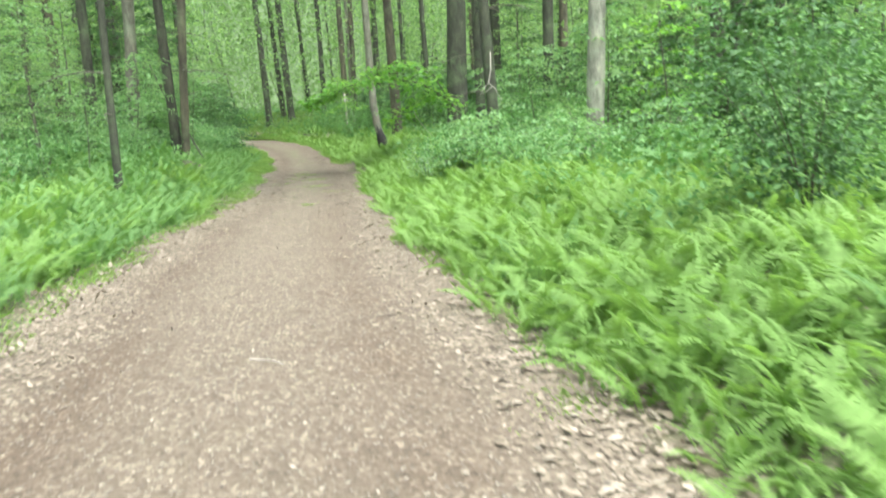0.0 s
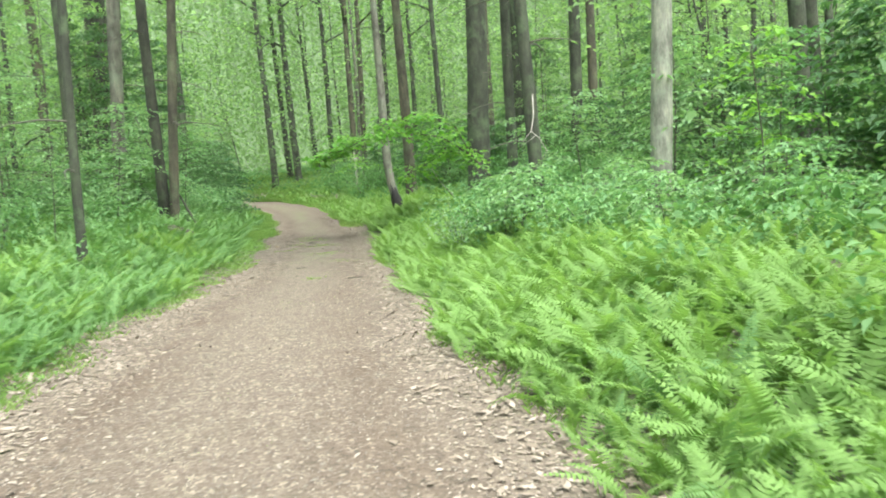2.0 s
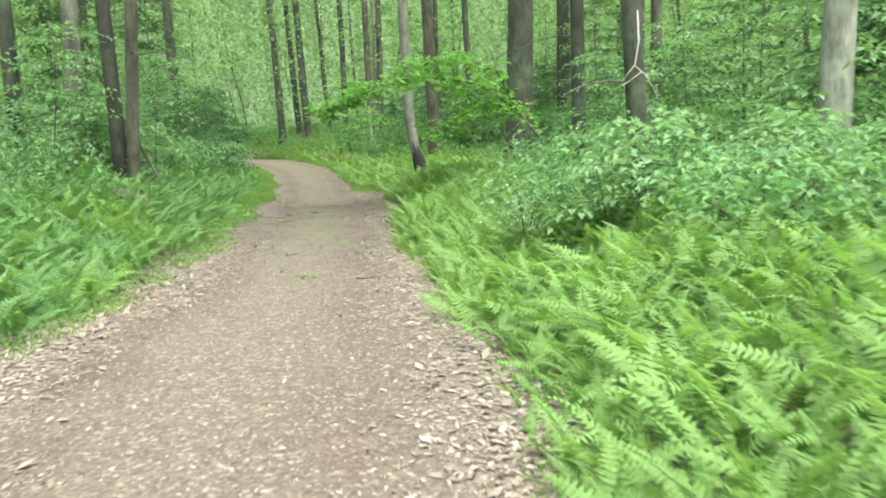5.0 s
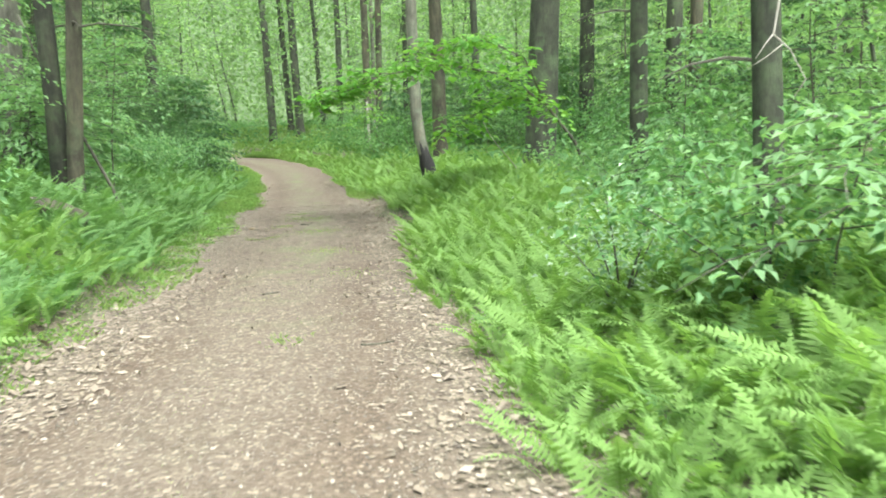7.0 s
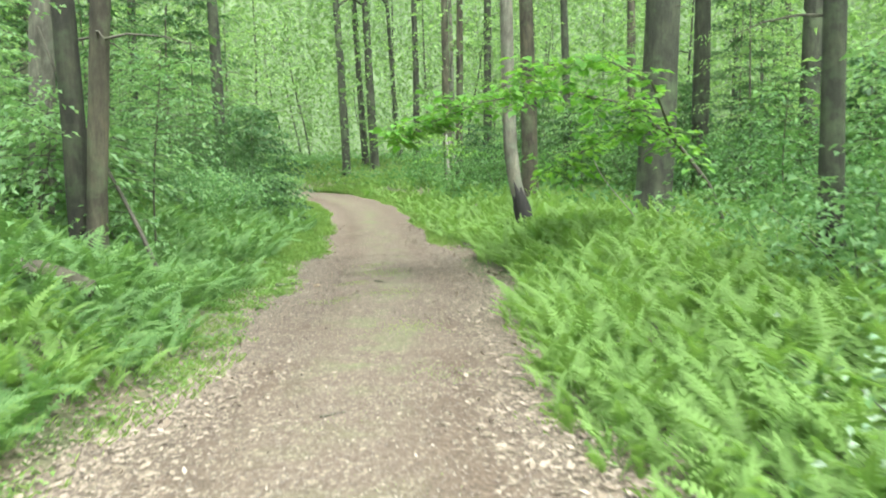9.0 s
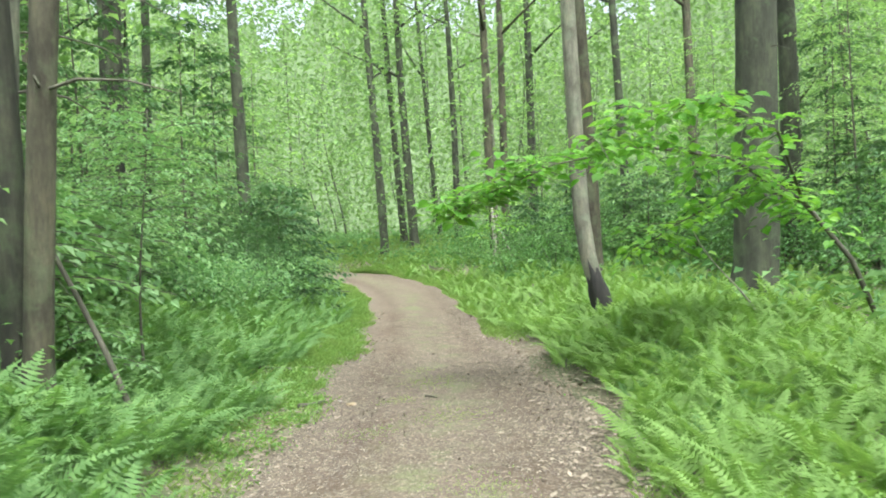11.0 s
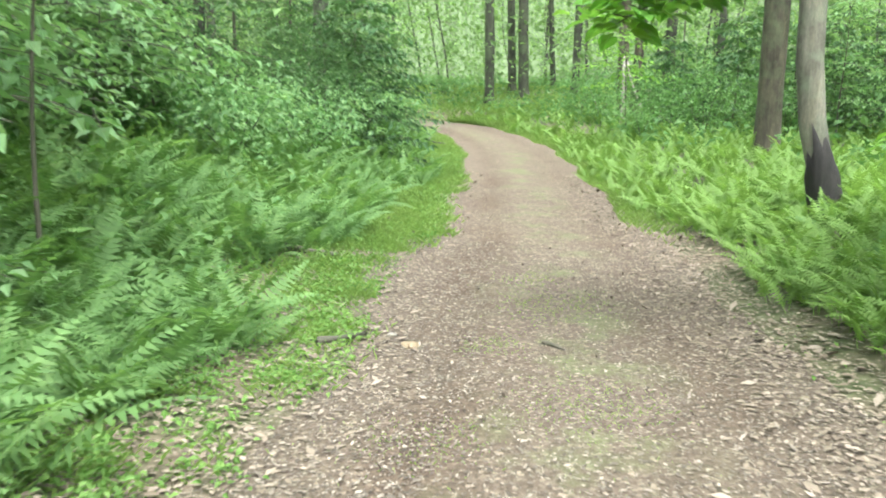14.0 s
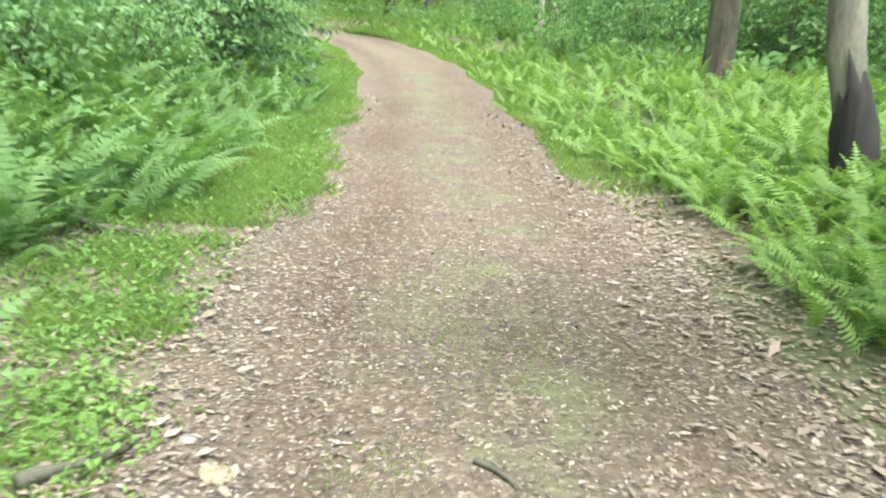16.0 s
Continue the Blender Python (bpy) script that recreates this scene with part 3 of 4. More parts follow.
def sapling(x, y, height, reach, branches, leaf, mat, label, seed, lean=(0.0, 0.0), width=0.55, per=16, low=0.3, rich=False):
    """A young broad-leaved tree whose twigs carry level layers of leaves."""
    root = new("sapling")
    root.location = at_ground(x, y, 0.04)
    tagged(root, label, "sapling")
    r2 = random.Random(seed)
    stem = [Vector((lean[0] * height * s ** 1.4 + 0.05 * math.sin(5 * s + seed), lean[1] * height * s ** 1.4, height * s * (1 - 0.12 * (abs(lean[0]) + abs(lean[1])) * s))) for s in np.linspace(0, 1, 9)]
    part("stem", Geo().tube(stem, [0.0045 * height * (1.1 - s) + 0.003 for s in np.linspace(0, 1, 9)], 6), STEM, root, smooth=True)
    blades = Geo()
    for i in range(branches):
        twigs = Geo()
        s = low + (0.99 - low) * i / max(1, branches - 1)
        q = s * 8
        k = min(int(q), 7)
        p = stem[k].lerp(stem[k + 1], q - k)
        a = i * 2.4 + seed + r2.uniform(-0.4, 0.4)
        span = reach * (1.15 - 0.65 * s) * r2.uniform(0.7, 1.2)
        up = r2.uniform(0.0, 0.35)
        tw = [p + Vector((math.cos(a + 0.2 * u) * span * u, math.sin(a + 0.2 * u) * span * u, up * span * u - 0.28 * span * u * u)) for u in (0, 0.33, 0.66, 1)]
        twigs.tube(tw, [0.007, 0.005, 0.004, 0.002], 4)
        blades.leaves(*leafy_branch(tw, per, 0.05 * reach + 0.03, leaf, r2)[:3], np.array([leaf * r2.uniform(0.7, 1.2) for _ in range(per)]), width, rich=rich)
        for b_ in (-1, 1):
            a2 = a + b_ * 0.8
            t2 = [tw[1] + Vector((math.cos(a2) * span * 0.55 * u, math.sin(a2) * span * 0.55 * u, -0.12 * span * u * u)) for u in (0, 0.5, 1)]
            twigs.tube(t2, [0.004, 0.003, 0.0015], 3)
            n2 = max(3, int(per * 0.6))
            blades.leaves(*leafy_branch(t2, n2, 0.05 * reach + 0.02, leaf, r2)[:3], np.array([leaf * r2.uniform(0.6, 1.1) for _ in range(n2)]), width, rich=rich)
        part("twig", twigs, STEM, root)
    part("foliage", blades, mat, root)
    return root


def shrub(x, y, height, width_m, leaf, mat, label, seed, count=900, kind="shrub", shape=0.55):
    """A bush: stems that fan out from one foot and an uneven coat of leaves."""
    root = new(kind)
    root.location = at_ground(x, y, 0.04)
    tagged(root, label, kind)
    r2 = random.Random(seed)
    tips = []
    for i in range(7):
        a, w = i * 2.4 + seed, width_m * 0.5 * r2.uniform(0.35, 1.0)
        h = height * r2.uniform(0.6, 1.0) * (1 - 0.3 * (2 * w / width_m) ** 2)
        st = [Vector((math.cos(a) * w * s ** 1.3, math.sin(a) * w * s ** 1.3, h * s ** 0.85)) for s in (0, 0.25, 0.5, 0.75, 1)]
        part("stem", Geo().tube(st, [0.009, 0.008, 0.006, 0.004, 0.002], 5), STEM, root, smooth=True)
        tips += st[1:] + [st[3].lerp(st[4], 0.5)]
    c = np.array([tips[r2.randrange(len(tips))][:] for _ in range(count)])
    pos = c + rng.normal(0, 1, (count, 3)) * np.array([width_m * 0.13, width_m * 0.13, height * 0.09])
    pos[:, 2] = np.abs(pos[:, 2]) + 0.03
    way, nrm = scatter_ways(count, 0.4)
    way[:, :2] += unit(pos[:, :2]) * 0.8
    part("foliage", Geo().leaves(pos, way, nrm, rng.uniform(0.6, 1.25, count) * leaf, shape, rich=1250 < count < 1850), mat, root)
    return root


def hemlock(x, y, height, seed):
    return sapling(x, y, height, height * 0.32, 34, 0.15, CONIFER, "young hemlock with dark drooping sprays", seed, width=0.42, per=30, low=0.1)


def copies(ob, spots, group):
    """More of a plant; a spot is x, y, size, turn."""
    for x, y, s, a in spots:
        tagged(copy_thing(ob, Matrix.Translation(at_ground(x, y, 0.04)) @ Matrix.Rotation(a, 4, "Z") @ Matrix.Diagonal((s, s, s, 1))), group=group)


# the young maple that arches over the track from one bank, bright against the wood
maple = new("sapling")
maple.location = at_ground(1.1, 26.4)
tagged(maple, "arching young maple with broad bright green leaves over the track", "sapling")
ox, oy, oz = maple.location
r5 = random.Random(5)
stem = [Vector(p) - maple.location for p in ((1.1, 26.4, oz), (0.75, 26.3, 1.3), (0.2, 26.1, 2.0), (-0.6, 26.0, 2.55), (-1.6, 25.9, 2.75), (-2.6, 25.8, 2.6), (-3.4, 25.7, 2.3), (-3.85, 25.7, 2.05))]
part("stem", Geo().tube(stem, [0.035, 0.032, 0.028, 0.022, 0.016, 0.012, 0.008, 0.004], 7, 0.1), STEM, maple, smooth=True)
bl_g = Geo()
fork = [Vector(p) - maple.location for p in ((0.2, 26.1, 2.0), (-0.2, 25.4, 2.75), (-0.9, 24.9, 3.05), (-1.7, 24.6, 2.95), (-2.4, 24.4, 2.6))]
part("fork", Geo().tube(fork, [0.02, 0.016, 0.012, 0.008, 0.004], 6, 0.1), STEM, maple, smooth=True)
spur = [Vector(p) - maple.location for p in ((0.2, 26.1, 2.0), (-0.2, 26.5, 2.2), (-0.7, 26.8, 2.05), (-1.2, 27.0, 1.8), (-1.7, 27.0, 1.5))]
part("fork", Geo().tube(spur, [0.018, 0.014, 0.01, 0.007, 0.004], 6, 0.1), STEM, maple, smooth=True)
for i in range(104):
    line, first, turns, j = (stem, 1.6, 5.35, i / 61) if i < 62 else (fork, 0.8, 3.15, (i - 62) / 21) if i < 84 else (spur, 0.8, 3.15, (i - 84) / 19)
    s = first + turns * j
    k = min(int(s), len(line) - 2)
    p = line[k].lerp(line[k + 1], s - k)
    a = (1.3 if i % 2 else -1.8) + r5.uniform(-0.9, 0.9)
    span = r5.uniform(0.4, 1.15) * (1.0 if s < 5.5 else 0.65)
    drop = r5.uniform(-0.15, 0.6) * (1.0 if s < 4.5 else 0.4)
    tw = [p + Vector((math.cos(a) * span * u, math.sin(a) * span * u, 0.12 * span * u - drop * span * u * u)) for u in (0, 0.33, 0.66, 1)]
    if line is stem and s > 4.5:
        tw = [Vector((q.x, q.y, max(q.z, 1.86 - oz))) for q in tw]
    twig = part("twig", Geo().tube(tw, [0.008, 0.006, 0.004, 0.002], 4), STEM, maple)
    bl_g = Geo()
    ps, ws, ns, ln = leafy_branch(tw, 15, 0.16, 0.135, r5)
    bl_g.round_leaves(ps, ws, ns, ln)
    tagged(part("foliage", bl_g, MAPLE, twig), kind="stuff")

# saplings with layered leaves
sapling(-6.95, 24.2, 3.1, 1.6, 22, 0.098, SPRAY, "sapling with level layers of pale green leaves", 3, (0.06, -0.04), width=0.46, per=30, low=0.62, rich=True)
sapling(-9.2, 26.9, 3.0, 1.6, 20, 0.095, SPRAY, "sapling with level layers of pale green leaves", 4, (0.1, -0.1), width=0.46, per=28, rich=True)
s_a = sapling(-9.5, 28.5, 3.6, 1.5, 20, 0.1, SPRAY, "sapling with level layers of leaves", 5, width=0.5, per=22)
sapling(3.6, 14.2, 2.6, 1.2, 14, 0.12, MAPLE, "young maple with bright leaves among shrubs", 6, width=0.8, per=11)
s_b = sapling(4.9, 15.2, 2.6, 1.2, 16, 0.12, SHRUB, "young maple with deep green leaves among shrubs", 6, width=0.8, per=12)
s_c = sapling(1.9, 18.4, 2.4, 1.3, 16, 0.12, SPRAY, "broad-leaved sapling beside the ferns", 7, per=16)
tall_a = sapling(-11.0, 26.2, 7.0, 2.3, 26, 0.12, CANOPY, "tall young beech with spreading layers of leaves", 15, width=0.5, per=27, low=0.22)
copies(tall_a, [(6.0, 24.0, 0.9, 2), (3.0, 33.0, 0.9, 1), (-11.5, 30.5, 1.0, 4), (-9.8, 18.0, 0.8, 3), (1.6, 39.5, 0.9, 5), (-12.5, 43.0, 1.1, 1), (7.5, 15.0, 0.9, 2), (-13.0, 24.0, 1, 1), (9.5, 20.0, 1, 3), (5.0, 40.0, 1.1, 2), (-15, 50, 1.1, 3), (-17, 36, 1.2, 3), (-3.4, 50, 1.0, 2), (-10.8, 9.5, 0.8, 1)], "young trees of the wood")
sapling(-7.2, 20.5, 2.7, 1.4, 18, 0.1, SPRAY, "slender sapling with level sprays before a twin trunk", 17, (0.05, 0.02), width=0.48, per=22, low=0.5)
s_d = sapling(-8.6, 18.5, 3.3, 1.6, 18, 0.1, SPRAY, "broad-leaved sapling on the fern bank", 8, width=0.5, per=20)
sapling(-7.7, 22.7, 2.2, 1.1, 13, 0.1, SPRAY, "small sapling with drooping leaves", 9, (0.1, 0), per=14, low=0.45)
sapling(-4.55, 41.0, 2.9, 1.5, 16, 0.13, MAPLE, "bright young maple near the bend", 10, (-0.1, -0.1), width=0.8, per=14, low=0.45)

hem = hemlock(-10.0, 26.6, 5.5, 31)
copies(hem, [(-10.2, 28.6, 1.1, 1), (-10.4, 33.0, 1.2, 3), (7.2, 11.5, 0.9, 4), (-12.0, 38.5, 1.2, 5), (-11.5, 22.0, 1.1, 0), (5.2, 26.5, 0.9, 2), (3.4, 35.5, 1.0, 3)], 'hemlocks of the wood')

lay = sapling(0.55, 14.7, 1.15, 1.3, 15, 0.105, SPRAY, "low beech sapling with level sprays of pale leaves", 41, (0.05, -0.05), width=0.52, per=20, low=0.42)
copies(lay, [(1.75, 14.4, 0.9, 2), (2.0, 12.9, 0.8, 4), (3.1, 12.2, 1.0, 1), (2.4, 15.8, 1.0, 3), (0.5, 17.6, 0.9, 5), (-9.1, 25.5, 1.5, 1), (-8.0, 23.6, 1.6, 2), (-8.5, 24.7, 1.8, 4), (-7.5, 22.5, 1.4, 0), (-9.4, 23.3, 1.6, 3), (-9.2, 27.7, 1.5, 2), (-9.6, 29.4, 1.6, 5), (-6.9, 22.9, 0.9, 4), (3.9, 9.2, 1.1, 2)], "low saplings beside the track")
bush = sapling(-2.2, 41.5, 2.6, 1.5, 26, 0.17, CONIFER, "dark low hemlock in the understorey", 43, width=0.45, per=24, low=0.06)
copies(bush, [(-3.6, 42.6, 0.9, 1), (-0.6, 40.4, 1.0, 2), (0.9, 39.2, 1.0, 3), (2.2, 37.4, 1.1, 4), (-1.4, 44.5, 1.2, 5), (0.3, 43.5, 1.2, 1), (2.6, 41.0, 1.3, 2), (3.9, 35.0, 1.1, 3), (2.9, 31.8, 0.9, 5), (1.3, 34.6, 0.9, 4), (4.6, 30.2, 1.1, 1), (5.6, 14.6, 1.2, 2), (7.4, 17.6, 1.4, 3), (4.6, 18.8, 1.0, 4), (8.6, 13.0, 1.5, 1), (-8.9, 34.4, 1.1, 2), (-9.8, 37.4, 1.1, 4), (6.4, 22.4, 1.3, 2)], "dark hemlocks of the understorey")

# shrubs
shrub(0.35, 15.2, 1.25, 1.9, 0.09, SHRUB, "dense dark green shrub among the ferns", 1, 1300)
shrub(1.3, 13.9, 1.1, 1.8, 0.09, SPRAY, "leafy shrub with pale undersides", 2, 1000)
shrub(-0.35, 15.9, 1.05, 1.0, 0.055, PALE, "small shrub with whitish glossy leaves", 3, 620)
sh_a = shrub(4.6, 10.2, 2.2, 2.8, 0.1, SHRUB, "large dark shrub beside the track", 4, 1900)
shrub(2.75, 6.6, 1.85, 1.9, 0.08, CONIFER, "big dark green shrub close to the track", 14, 2400)
sh_b = shrub(2.2, 19.5, 1.5, 2.2, 0.1, SHRUB, "dark green leafy shrub", 5, 1100)
sh_c = shrub(-9.3, 24.9, 1.2, 2.0, 0.1, SPRAY, "leafy green shrub on the bank", 6, 1150)
sh_d = shrub(-8.9, 32.0, 1.9, 2.6, 0.07, CONIFER, "dark hemlock bush with fine needles", 7, 2600, "shrub", 0.3)
sh_e = shrub(-4.0, 43.5, 1.7, 2.8, 0.11, SHRUB, "dark thicket under the trees", 8, 1200)

r6 = random.Random(21)


def around(n, x0, x1, y0, y1, s0=0.75, s1=1.25, clear=1.6):
    out = []
    while len(out) < n:
        x, y = r6.uniform(x0, x1), r6.uniform(y0, y1)
        if float(edge_l(y)) - clear < x < float(edge_r(y)) + clear:
            continue
        out.append((x, y, r6.uniform(s0, s1), r6.uniform(0, 6.28)))
    return out


shrub(0.75, 20.3, 1.35, 1.7, 0.1, SPRAY, "leafy shrub at the foot of a slim tree", 15, 900)
thicket = "thicket along the track"
copies(sh_a, [(6.6, 12.5, 1, 1), (5.8, 8.0, 0.9, 2), (6.5, 16.0, 1.1, 3), (4.9, 5.6, 0.7, 4), (7.5, 4.5, 1, 5)] + around(10, 4, 16, 14, 44), thicket)
copies(sh_b, [(3.6, 18.0, 1, 1), (0.6, 22.0, 0.8, 2), (2.4, 24.5, 0.9, 3), (-1.2, 40.0, 1, 4), (0.8, 36.5, 1.1, 5)] + around(16, 1.5, 12, 20, 50) + around(12, -24, -9, 24, 60), thicket)
copies(sh_c, [(-9.6, 23.2, 1, 1), (-9.5, 26.2, 1.2, 2), (-8.9, 29.8, 1.0, 4), (-10.2, 24.3, 1.4, 1), (-9.8, 28.2, 1.4, 5), (-9.6, 27.2, 0.9, 2), (-8.3, 29.0, 1, 3), (-8.4, 31.0, 1, 4), (-8.9, 33.5, 1.1, 2), (-9.3, 36.0, 1.0, 1), (-10.4, 38.5, 1, 5), (-7.9, 17.0, 1, 2), (-8.6, 14.0, 1.1, 3), (-7.6, 20.0, 0.9, 0)] + around(22, -20, -9, 5, 50), thicket)
copies(sh_d, [(-9.1, 33.6, 1.3, 1), (-10.0, 35.8, 1.5, 2), (-10.5, 31.0, 1.3, 2), (-10.5, 35, 1.3, 3), (-11.5, 40.0, 1.2, 2)], thicket)
copies(sh_e, [(-5.6, 46.0, 1, 1), (-2.6, 43.0, 1.1, 2), (-3.0, 46.5, 1.2, 3), (-1.0, 45.5, 1, 4), (-6.6, 49.5, 1.0, 4), (1.2, 42.0, 1.2, 5), (-4.2, 39.8, 0.8, 2), (-2.9, 39.0, 0.9, 1), (-0.2, 41.0, 1.1, 3), (2.6, 39.0, 1.1, 2), (2.4, 29.5, 1.0, 1), (3.6, 28.0, 1.1, 2), (1.7, 33.5, 1.0, 4), (4.0, 31.5, 1.2, 2)] + around(8, -6, 14, 44, 62), thicket)
copies(s_a, around(12, -22, -9, 18, 55, 0.8, 1.6) + around(4, -16, -8.5, 8, 18), "saplings of the wood")
copies(s_b, [(4.8, 16.5, 1.1, 2), (5.5, 13.0, 1.2, 1), (2.2, 27.5, 1.0, 3), (4.2, 22.5, 1.2, 4)] + around(12, 1, 14, 24, 60, 0.8, 1.5), "saplings of the wood")
copies(s_c, [(3.2, 16.8, 1.2, 2), (1.2, 20.3, 0.9, 4), (4.4, 19.6, 1.4, 1), (-0.4, 38.5, 1.2, 2), (6.0, 10.4, 1.2, 2)] + around(14, 2, 16, 18, 60, 0.9, 1.7), "saplings of the wood")
copies(s_d, [(-7.6, 13.2, 0.8, 2), (-7.2, 17.6, 0.7, 4), (-9.4, 13.2, 1.0, 1), (-8.6, 10.8, 0.9, 3), (-10.4, 16.2, 1.2, 2)] + around(14, -24, -9, 12, 60, 0.9, 1.6), "saplings of the wood")

# ------------------------------------------------------------------ ferns


def frond(length, arch, wide, detail, seed):
    """One fern frond that rises and arches along +x, a lacy triangle of pinnae. detail 2: toothed pinnae, 1: plain, 0: coarse."""
    r2 = random.Random(seed)
    g = Geo()
    n = {2: 32, 1: 19, 0: 11}[detail]
    pts, p = [], np.zeros(3)
    for i in range(n + 1):
        s = i / n
        ang = 1.22 - arch * s ** 1.15
        pts.append(p.copy())
        p = p + np.array([math.cos(ang), 0.06 * math.sin(4 * s + seed), math.sin(ang)]) * length / n
    rib = [pts[int(round(q))] for q in np.linspace(0, n, {2: 6, 1: 3, 0: 2}[detail])]
    g.tube(rib, list(np.linspace(0.0035, 0.001, len(rib))), 3, cap=False)
    v, f = [], []
    for i in range(max(1, n // 5), n + 1):
        s = i / n
        d = unit(pts[i] - pts[i - 1])
        up = np.array([-d[2], 0, d[0]])
        full = wide * length * min(1, (s - 0.1) * 4.5) ** 0.7 * (1.02 - s) ** 0.8 + 0.004
        for sg in (-1, 1):
            w = full * r2.uniform(0.82, 1.1)
            out = unit(np.array([0, sg, 0.0]) + d * r2.uniform(0.18, 0.42) + up * r2.uniform(-0.15, 0.2))
            sag = np.array([0, 0, 0.22 * w])
            b0 = len(v)
            half = length / n * {2: 0.4, 1: 0.46, 0: 0.52}[detail]
            if detail == 2:
                q = [pts[i] + out * w * e - sag * e * e for e in (0.0, 0.3, 0.62, 1.0)]
                v += [q[0], q[1] + d * half, q[1] - d * half, q[2] + d * half * 0.72, q[2] - d * half * 0.72, q[3] + d * half * 0.3]
                f += [(b0, b0 + 1, b0 + 2), (b0 + 1, b0 + 3, b0 + 4, b0 + 2), (b0 + 3, b0 + 5, b0 + 4)]
            else:
                v += [pts[i] + d * half, pts[i] - d * half, pts[i] + out * w + d * half * 0.3 - sag]
                f.append((b0, b0 + 1, b0 + 2))
    return g.add(v, f)


def plant_layout(seed, n, loose=0.1):
    """Fronds of one plant: turn, size, two tilts and the foot's place."""
    r2 = random.Random(seed)
    return [(i * 6.283 / n + r2.uniform(-0.6, 0.6), r2.uniform(0.6, 1.12), r2.uniform(-30, 30), r2.uniform(-20, 16), r2.uniform(-loose, loose), r2.uniform(-loose, loose)) for i in range(n)]


FRONDS = {d: [frond(0.53, (1.15, 1.5, 0.85, 1.3)[k], (0.25, 0.22, 0.24, 0.27)[k], d, k + 1) for k in range(4)] for d in (2, 1, 0)}
frond_meshes = {m: [g.mesh("frond", m) for g in FRONDS[2]] for m in (FERN, FERN_DEEP)}


def fern_density(x, y):
    """How likely ferns grow at a place, 0 to 1."""
    dl, dr = edge_l(y) - x, x - edge_r(y)
    shelf = 0.3 + 0.16 * wob(y * 1.7, y * 1.1) + (0.62 + 0.45 * wob(y * 0.9, y * 0.7)) * smooth((y - 19) / 4) + 0.45 * np.exp(-((y - 25.7) / 1.1) ** 2)
    clump = 0.45 + 0.6 * wob(x * 1.3 + 2, y * 1.1)
    right = (dr > 0.08 + (0.38 + 0.25 * wob(y * 1.1, y * 0.6)) * smooth((y - 21) / 3) * smooth((33 - y) / 3)) * np.clip((7.0 - dr) / 3, 0, 1) * np.clip(clump + 0.5 * (dr < 2.8) + 0.4 * ((dr < 5) & (y > 15) & (y < 27)), 0.16, 1)
    left = (dl > shelf) * np.clip((np.where(y > 21, 6.4, 5.0) - dl + shelf) / 2.5, 0, 1) * np.clip(clump + 0.25 + 0.4 * ((y > 20) & (dl < 4)), 0.16, 1)
    bare = np.exp(-(((x + 7.2) / 0.5) ** 2 + ((y - 30.6) / 0.8) ** 2)) + np.exp(-(((x + 1.35) / 0.5) ** 2 + ((y - 27.6) / 0.4) ** 2)) + np.exp(-(((x - 0.9) / 0.35) ** 2 + ((y - 9.3) / 0.5) ** 2))
    return np.clip((right + left) * (1 - 1.2 * bare), 0, 1)


# even spread along both banks: y along the track, d away from its edge
cells, spots = set(), []
for sg in (-1, 1):
    ys = rng.uniform(0.8, 52, 140000)
    ds = rng.uniform(0.05, 7.0, 140000)
    xs = np.where(sg > 0, edge_r(ys) + ds, edge_l(ys) - ds)
    ok = rng.random(140000) < fern_density(xs, ys)
    for x, y, d in zip(xs[ok].tolist(), ys[ok].tolist(), ds[ok].tolist()):
        w = 0.2 if d < 2.6 and y < 31 else 0.32 if d < 3.6 and y < 42 else 0.53
        key = (sg, int(d / w), int(y / w), w)
        if key not in cells:
            cells.add(key)
            spots.append((x, y, d))


def near_stretch(x, y, d):
    right = x > float(edge_r(y))
    return d < (1.5 if right else (1.2 if y < 19 else 2.2)) and 3.0 < y < 29.0


near = [s for s in spots if near_stretch(*s)]
random.Random(3).shuffle(near)
near, rest_near = near[:300], near[300:]
chosen = set(near)
r7 = random.Random(77)
for k, (x, y, d) in enumerate(near):
    fern = new("fern")
    fern.location = at_ground(x, y, 0.02)
    tall = r7.uniform(0.7, 1.15) * (0.75 if d < 0.3 else 1.0) * (1.25 if x < float(edge_l(y)) and y > 20 else 1.0)
    deep = (x < float(edge_l(y)) and (y > 20 or r7.random() < 0.6)) or r7.random() < 0.15
    fern.rotation_euler, fern.scale = (0, 0, r7.uniform(0, 6.28)), (tall, tall, tall)
    tagged(fern, "deep green fern tuft with feathery fronds" if deep else "fresh light green fern tuft with feathery fronds", "fern", "ferns beside the track")
    for i, (a, s, tip, nod, ox, oy) in enumerate(plant_layout(k, r7.randint(6, 8))):
        fr = new("frond", frond_meshes[FERN_DEEP if deep else FERN][i % 4])
        fr.parent = fern
        fr.location, fr.rotation_euler, fr.scale = (ox, oy, 0), (radians(tip), radians(nod), a), (s, s, s)


